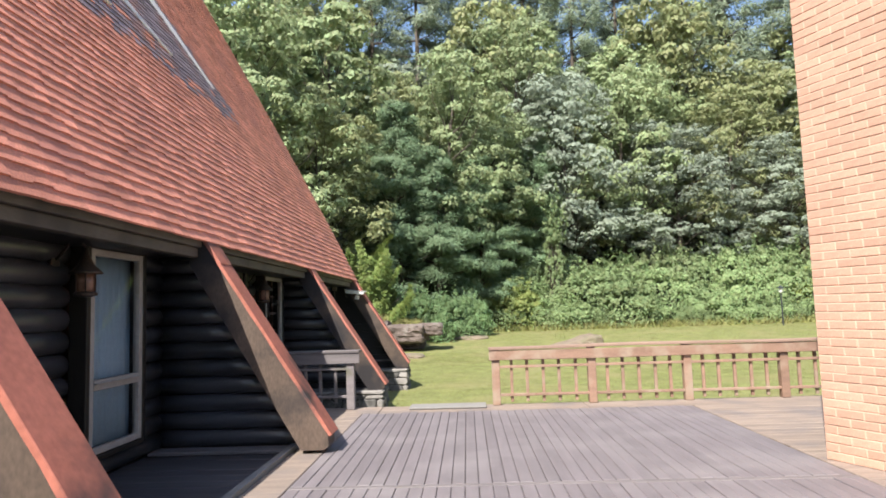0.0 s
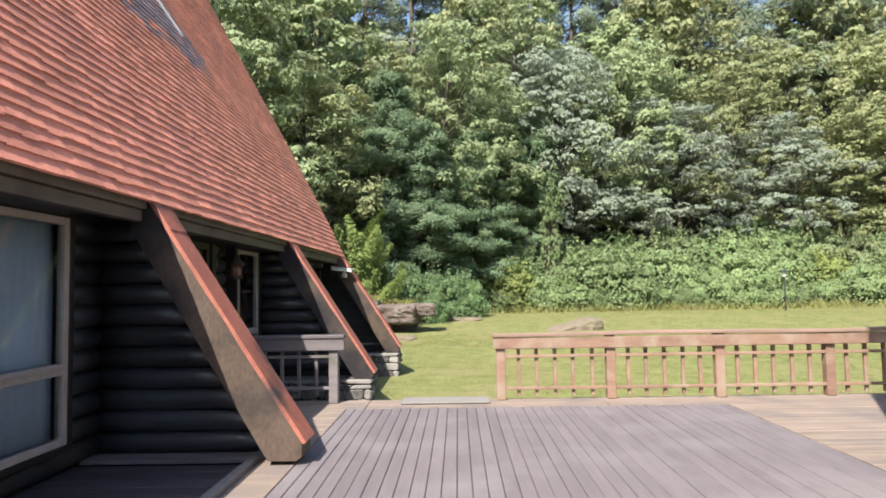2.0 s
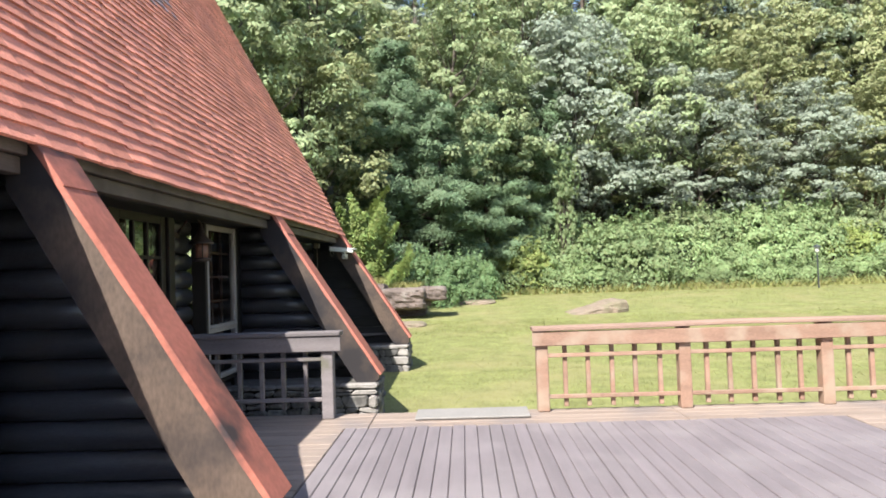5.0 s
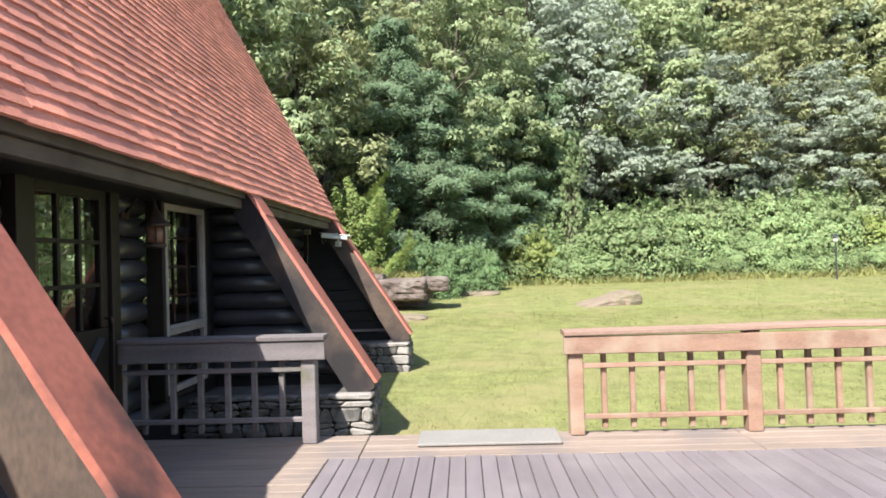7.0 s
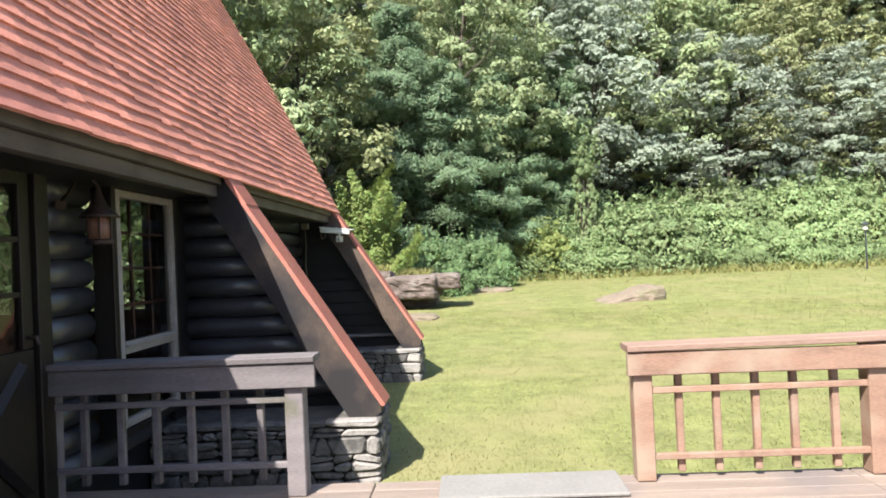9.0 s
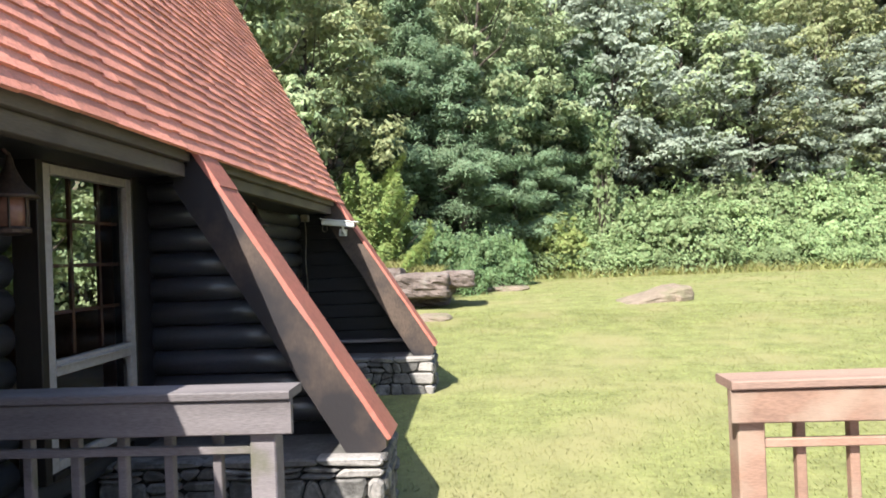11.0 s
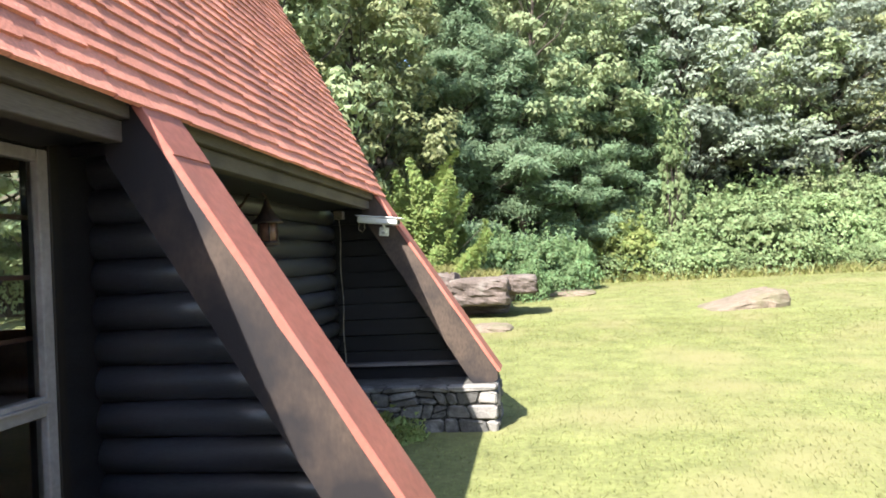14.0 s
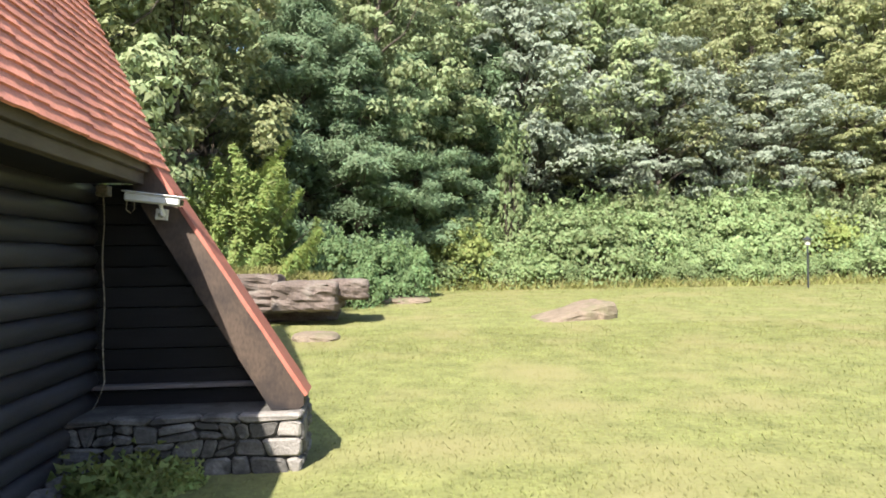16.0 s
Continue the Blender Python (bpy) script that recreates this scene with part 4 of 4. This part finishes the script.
def juniper(seed, h):
    """A broad cone of plumes that lean out and turn up at their tips, each feathered with sprays."""
    rng = np.random.default_rng(seed)
    bush = thing("juniper", "yellow-green juniper with pointed upright plumes", "shrub")
    wood = Geo()
    P, O = [], []
    for k in range(56):
        u = (k + 0.5) / 56
        a, z = k * 2.4, h * (0.08 + 0.62 * u)
        L = h * (0.46 - 0.10 * u) * rng.uniform(0.7, 1.25)
        out = np.array([math.cos(a), math.sin(a), 0.0])
        root = np.array([0, 0, z * 0.75])
        tip = root + out * L * (1.0 - 0.5 * u) + np.array([0, 0, L * (0.42 + 0.62 * u)])
        wood.tube(limb_path(root, tip, rng, 4, 0.05), [0.03, 0.022, 0.013, 0.004], 4, close=False)
        n = 760
        s = rng.uniform(0.18, 1.04, n)[:, None]
        wide = 0.25 * (1.08 - s) + 0.03
        bow = np.array([rng.normal(0, 0.1), rng.normal(0, 0.1), -0.14]) * L * np.sin(np.pi * s)
        P.append(root + (tip - root) * s + bow + rng.normal(0, 1, (n, 3)) * wide * np.array([0.95, 0.95, 0.7]))
        O.append(np.tile(0.5 * (tip - root) / np.linalg.norm(tip - root) + 0.7 * out, (n, 1)) + rng.normal(0, 0.2, (n, 3)))
    part("branchwork", wood, BARK, bush, smooth=True)
    part("foliage", leaf_mesh("foliage", np.vstack(P), np.vstack(O), rng, 0.16, 0.05, LEAF["juniper"], up=0.35, rough=0.3, fold=0.1, droop=-0.5, aim=1.4), None, bush)
    return bush


def put(src, x, y, scale=1.0, turn=0.0, high=1.0, used=set()):
    m = pose(x, y, ground_z(x, y) - 0.05, 0, 0, turn) @ Matrix.Diagonal((scale, scale, scale * high, 1))
    if src.name in used:
        return copy_thing(src, m)
    used.add(src.name)
    src.matrix_basis = m
    return src


RT = random.Random(5)
silver = [broad_tree(11, 12.0, 3.9, 1.6, "silver", 38, 14, 56, (0.20, 0.11), 0.42, "grey-green broad-leaved tree with layered boughs", 0.22),
          broad_tree(12, 10.5, 4.1, 1.2, "silver", 36, 14, 56, (0.20, 0.11), 0.42, "grey-green broad-leaved tree with layered boughs", 0.22)]
mid = [broad_tree(13, 12.0, 3.5, 1.6, "mid"), broad_tree(14, 10.0, 3.4, 1.8, "mid", flat=0.85)]
gold = [broad_tree(15, 11.0, 3.6, 1.4, "yellow", label="yellow-green broad-leaved tree in full leaf")]
pines = [pine_tree(21, 12.5, 3.6, 1.2, per=220), pine_tree(22, 10.5, 3.4, 0.8, per=220)]
larches = [pine_tree(31, 19.0, 3.1, 5.0, "larch", 0.8, (0.30, 0.065), "tall feathery larch on the hillside", 72, "larch_tree", 0.18),
           pine_tree(32, 17.0, 2.7, 4.0, "larch", 0.85, (0.30, 0.065), "tall feathery larch on the hillside", 72, "larch_tree", 0.15)]
back = [broad_tree(16, 12.0, 3.6, 2.6, "mid", 24, 11, 44, (0.28, 0.19)), broad_tree(17, 11.0, 3.7, 2.2, "yellow", 24, 11, 44, (0.28, 0.19), label="yellow-green broad-leaved tree in full leaf"),
        broad_tree(18, 11.5, 3.6, 2.2, "silver", 24, 11, 44, (0.28, 0.17), 0.5, "grey-green broad-leaved tree with layered boughs", 0.2)]
mounds = [shrub(41, 1.9, 2.0, "vine", 8600, (0.105, 0.085)), shrub(42, 1.6, 1.7, "vine", 7400, (0.105, 0.085)), shrub(43, 1.7, 2.1, "blue", 8600, (0.11, 0.09), "dark green vine-covered shrub by the rock ledge"),
          shrub(44, 0.55, 2.7, "vine", 4400, (0.11, 0.09), "narrow column of climbing vine"), shrub(45, 1.5, 1.5, "lime", 6800, (0.105, 0.085), "yellow-green shrub with upright shoots")]
coarse = [shrub(46, 1.8, 2.0, "vine", 4400, (0.13, 0.105)), shrub(47, 1.7, 2.1, "mid", 4200, (0.13, 0.105), "dark green shrub up the bank")]
rusty = shrub(48, 0.9, 1.6, "rust", 1800, (0.13, 0.09), "browning shrub among the green bank")

# shrub belt along the lawn
x = -19.0
while x < 33:
    for row, (off, sc) in enumerate(((0.9, 0.95), (2.5, 1.1), (4.2, 0.8))):
        xx = x + RT.uniform(-0.6, 0.6) + row * 0.6
        src = mounds[2] if -7 < xx < 0.5 and RT.random() < 0.85 else mounds[RT.choice((0, 0, 1, 1, 1, 4))]
        if xx < -7 or row == 2:
            src = coarse[RT.randrange(2)]
        put(src, xx, bank_line(xx) + off + RT.uniform(-0.5, 0.5), sc * RT.uniform(0.72, 1.2), RT.uniform(0, 360), RT.uniform(0.8, 1.3))
    x += 1.5 if x > -8 else 2.6
for x, y in ((21.5, 42.5), (23.5, 41.5), (3.4, 43.5)):
    put(rusty, x, y, RT.uniform(0.8, 1.3), RT.uniform(0, 360))
put(mounds[3], 5.3, 37.2, 1.15, 20, 1.9)
put(juniper(51, 4.7), -3.75, 27.7, 1.0, 30)
for x, y, sc, high in ((-5.1, 28.5, 0.95, 2.3), (-6.4, 27.8, 1.0, 1.9)):
    put(mounds[0], x, y, sc, 40 * x, high)
for x, y, sc, high in ((-2.7, 29.3, 1.0, 1.5), (-1.6, 29.6, 1.05, 1.35), (-0.6, 30.6, 1.05, 1.3), (0.4, 31.8, 1.0, 1.25), (-3.7, 30.0, 1.1, 1.6), (-1.0, 28.9, 0.7, 1.1), (0.1, 30.2, 0.75, 1.0)):
    put(mounds[2], x, y, sc, 60 * x, high)
put(mounds[0], -6.3, 28.0, 1.2, 70, 1.5)

# front trees
for src, x, y, sc, high in (
        (mid[0], -8.2, 27.8, 1.05, 1.2), (gold[0], -6.3, 30.6, 0.9, 1.0), (pines[0], -3.0, 34.0, 0.95, 0.95), (pines[1], -1.0, 34.0, 1.0, 0.9), (pines[0], 1.2, 37.0, 0.9, 0.95), (pines[1], 3.0, 38.6, 0.85, 0.9),
        (mid[0], -1.2, 37.5, 0.95, 1.0), (mid[1], 1.8, 39.8, 1.05, 1.0), (pines[1], 4.6, 40.2, 0.95, 1.05), (silver[0], 7.2, 41.6, 1.05, 1.0), (mid[1], 10.6, 42.6, 1.1, 1.15),
        (silver[1], 13.6, 41.2, 1.0, 0.9), (gold[0], 8.6, 44.6, 1.0, 0.95), (gold[0], 17.6, 42.8, 0.95, 1.1), (silver[1], 20.4, 41.5, 0.9, 0.95), (gold[0], 23.8, 41.2, 0.95, 0.9),
        (gold[0], 26.6, 41.8, 1.1, 1.1), (back[0], 29.8, 40.6, 1.0, 1.0), (back[2], 33.0, 40.0, 1.0, 1.0), (back[0], 36.5, 39.0, 1.0, 1.0), (gold[0], 22.0, 46.0, 1.1, 1.1),
        (mid[0], 3.6, 45.5, 1.05, 1.0), (gold[0], -3.4, 43.0, 1.0, 1.05), (mid[0], 12.6, 46.6, 1.0, 1.0), (silver[1], 4.2, 49.0, 1.05, 1.0), (mid[1], 17.2, 47.5, 1.1, 1.0),
        (back[0], -7.0, 36.0, 1.1, 1.1), (back[0], -11.5, 31.5, 1.1, 1.2), (back[1], -12.5, 37.5, 1.2, 1.2), (pines[0], -9.5, 41.5, 1.2, 1.1), (back[0], -16.5, 34.0, 1.2, 1.2),
        (back[0], -15.0, 27.0, 1.0, 1.1), (back[2], -20.0, 30.0, 1.1, 1.1)):
    put(src, x, y, sc * RT.uniform(0.95, 1.05), RT.uniform(0, 360), high)
# back rows up the hill
for k in range(15):
    x = -16 + k * 4.3 + RT.uniform(-1, 1)
    put(larches[k % 2], x, 53 + RT.uniform(-2, 2.5), RT.uniform(1.12, 1.35), RT.uniform(0, 360))
    put(back[k % 3], x + 2.1, 50 + RT.uniform(-1.5, 1.5), RT.uniform(1.0, 1.15), RT.uniform(0, 360))
for k in range(12):
    x = -18 + k * 5.6 + RT.uniform(-1, 1)
    put(back[k % 3], x, 60 + RT.uniform(-2, 2), RT.uniform(1.0, 1.15), RT.uniform(0, 360))
# trees that close the place beside and behind the walk
for x, y in ((30, 22), (34, 12), (33, 1), (28, -10), (18, -18), (6, -22), (-6, -20), (-18, -14), (-24, 0), (-23, 14), (-22, 23)):
    put(back[RT.randrange(3)], x, y, RT.uniform(1.0, 1.2), RT.uniform(0, 360))


# ---- grass ----
def blades(name, label, n, area, height, width, material, seed, keep, level=ground_z, lying=False):
    rng = np.random.default_rng(seed)
    x = rng.uniform(area[0], area[1], n)
    y = area[2] + (area[3] - area[2]) * rng.random(n) ** area[4]
    ok = np.array([keep(a, b) for a, b in zip(x, y)])
    x, y = x[ok], y[ok]
    n = len(x)
    z = np.array([level(a, b) for a, b in zip(x, y)])
    a = rng.uniform(0, 2 * math.pi, n)
    hgt = height * rng.uniform(0.5, 1.3, n)
    wd = width * rng.uniform(0.7, 1.3, n) * (1 + np.maximum(0, y - 14) * 0.05)
    bend = rng.uniform(0.3, 1.5, n) * hgt
    b = rng.uniform(0.12, 0.88, n) * math.pi if lying else rng.uniform(0, 2 * math.pi, n)
    v = np.empty((n, 3, 3))
    base = np.stack([x, y, z - 0.01], 1)
    side = np.stack([np.cos(a), np.sin(a), 0 * a], 1) * wd[:, None]
    v[:, 0], v[:, 1] = base - side, base + side
    v[:, 2] = base + np.stack([np.cos(b) * bend, np.sin(b) * bend, hgt], 1)
    under = np.cross(v[:, 1] - v[:, 0], v[:, 2] - v[:, 0])[:, 2] < 0
    v[under, 0], v[under, 1] = v[under, 1].copy(), v[under, 0].copy()
    me = bpy.data.meshes.new(name)
    me.from_pydata(v.reshape(-1, 3).tolist(), [], np.arange(n * 3).reshape(-1, 3).tolist())
    me.materials.append(material)
    if lying:
        me.polygons.foreach_set("use_smooth", [True] * n)
        tilt = np.stack([rng.normal(0, 0.22, n), rng.normal(0, 0.22, n), np.ones(n)], 1)
        me.normals_split_custom_set((tilt / np.linalg.norm(tilt, axis=1)[:, None]).repeat(3, axis=0).tolist())
    tagged(new(name, me), label, "grass", kind="stuff")


def open_lawn(x, y):
    return y < bank_line(x) and not (x < -1.0 and (10.8 < y < 11.55 or 15.05 < y < 15.85)) and not (-2.9 < x < -1.05 and y > 15.8 and y < 16)


blades("lawn_grass", "short yellow-green mown grass", 220000, (-3.2, 13.0, 9.7, 24.0, 1.3), 0.030, 0.0065, BLADE, 61, open_lawn, lying=True)
blades("lawn_grass", "short yellow-green mown grass further off", 110000, (-6.0, 30.0, 20.0, 36.0, 1.0), 0.036, 0.009, BLADE, 62, open_lawn, lying=True)
blades("tall_grass", "tall pale weeds along the shrubs", 17000, (-6.0, 34.0, 30.0, 37.0, 1.0), 0.42, 0.012, WEED, 63, lambda x, y: -1.3 < y - bank_line(x) < 0.6)
blades("ledge_grass", "yellow-green grass growing on the rock ledge", 3400, (-5.9, -1.6, 25.1, 27.8, 1.0), 0.24, 0.011, WEED, 64, lambda x, y: x < -2.75 or y > 25.7, lambda x, y: 0.98 if x < -2.75 else 0.80)
weeds = shrub(71, 0.42, 0.24, "lime", 1100, (0.075, 0.055), "low green weeds at the foot of the log wall", "weed_patch")
put(weeds, -2.35, 14.75, 1.0, 0)
put(weeds, -2.05, 14.9, 0.7, 80)

# ---- bricks and shingles ----
def brick_mesh(length):
    return Geo().soft_box(0.005, length - 0.005, -0.004, 0.09, 0.0045, COURSE - 0.0045, 0.003).mesh("brick", BRICK)


whole, half = brick_mesh(UNIT), brick_mesh(UNIT / 2)
rest = Geo()
for row in range(int(CH / COURSE)):
    u, z = 0.0, row * COURSE
    while u < CW - 0.01:
        short = u == 0 and row % 2 or CW - u < UNIT * 0.9
        if u < 0.95 and z < 4.4:
            ob = part("brick", half if short else whole, None, chimney)
            ob.location = (u, R.uniform(-0.002, 0.002), z)
        else:
            w = UNIT / 2 if short else UNIT
            rest.box(u + 0.005, u + w - 0.005, -0.004, 0.09, z + 0.0045, z + COURSE - 0.0045)
        u += UNIT / 2 if short else UNIT
    v = 0.1 if row % 2 else 0.22
    while v < CDEP:
        rest.box(-0.004, 0.09, v + 0.005, min(CDEP, v + UNIT) - 0.005, z + 0.0045, z + COURSE - 0.0045)
        v += UNIT
part("bricks_higher_up", rest, BRICK, chimney, kind="stuff")

EXPOSE, BUTT = 0.118, 0.023
RR = random.Random(3)
rest, blue = Geo(), Geo()
n_course = int((RIDGE_Z - EAVE_Z) / UP.z / EXPOSE)
count = 0
for c in range(n_course):
    s0 = c * EXPOSE - 0.03
    z = EAVE_Z + max(0, s0) * UP.z
    y = -3.2 - RR.uniform(0, 0.3)
    end = verge_y(z) + 0.03
    while y < end - 0.02:
        w = min(RR.choice((0.10, 0.14, 0.17, 0.20, 0.26, 0.32)), end - y)
        d = RR.choice((0.0, 0.0, 0.006, 0.012, 0.020)) if c else RR.uniform(0, 0.01)
        lift = 0.004 + RR.uniform(0, 0.004)
        base = Vector((EAVE_X, 0, EAVE_Z)) + UP * (s0 - d)
        top = Vector((EAVE_X, 0, EAVE_Z)) + UP * (s0 + EXPOSE + 0.03)
        y0, y1 = y + 0.0004, y + w - 0.0004
        v = []
        for yy in (y0, y1):
            thick = BUTT if yy == y1 else BUTT * 0.86
            for p, o in ((base, 0.002 + lift), (base, 0.002 + lift + thick), (top, 0.012), (top, 0.004)):
                q = p + OUT * o
                v.append((q.x, yy, q.z))
        f = [(0, 3, 2, 1), (4, 5, 6, 7), (0, 1, 5, 4), (1, 2, 6, 5), (2, 3, 7, 6), (3, 0, 4, 7)]
        edge = 4.66 + 0.22 * noise.noise((y * 0.8, 0.0, 7.0))
        stained = edge < z and y < 11.95 - 0.85 * (z - 4.7) + 0.25 * noise.noise((z * 2, 1.0, 0.0)) and y > 2.0 and RR.random() < 0.55 + 0.7 * (z - edge)
        if c < 5 and 5.0 < y < 14.0 and count < 300:
            part("shingle", Geo().add(v, f), SHINGLE_ONE, roof)
            count += 1
        else:
            (blue if stained else rest).add(v, f)
        y += w
part("shingles_higher_up", rest, SHINGLE, roof, kind="stuff")
part("stained_shingles", blue, SHINGLE_BLUE, roof, "blue-grey weathered shingles below the roof light", kind="stuff")
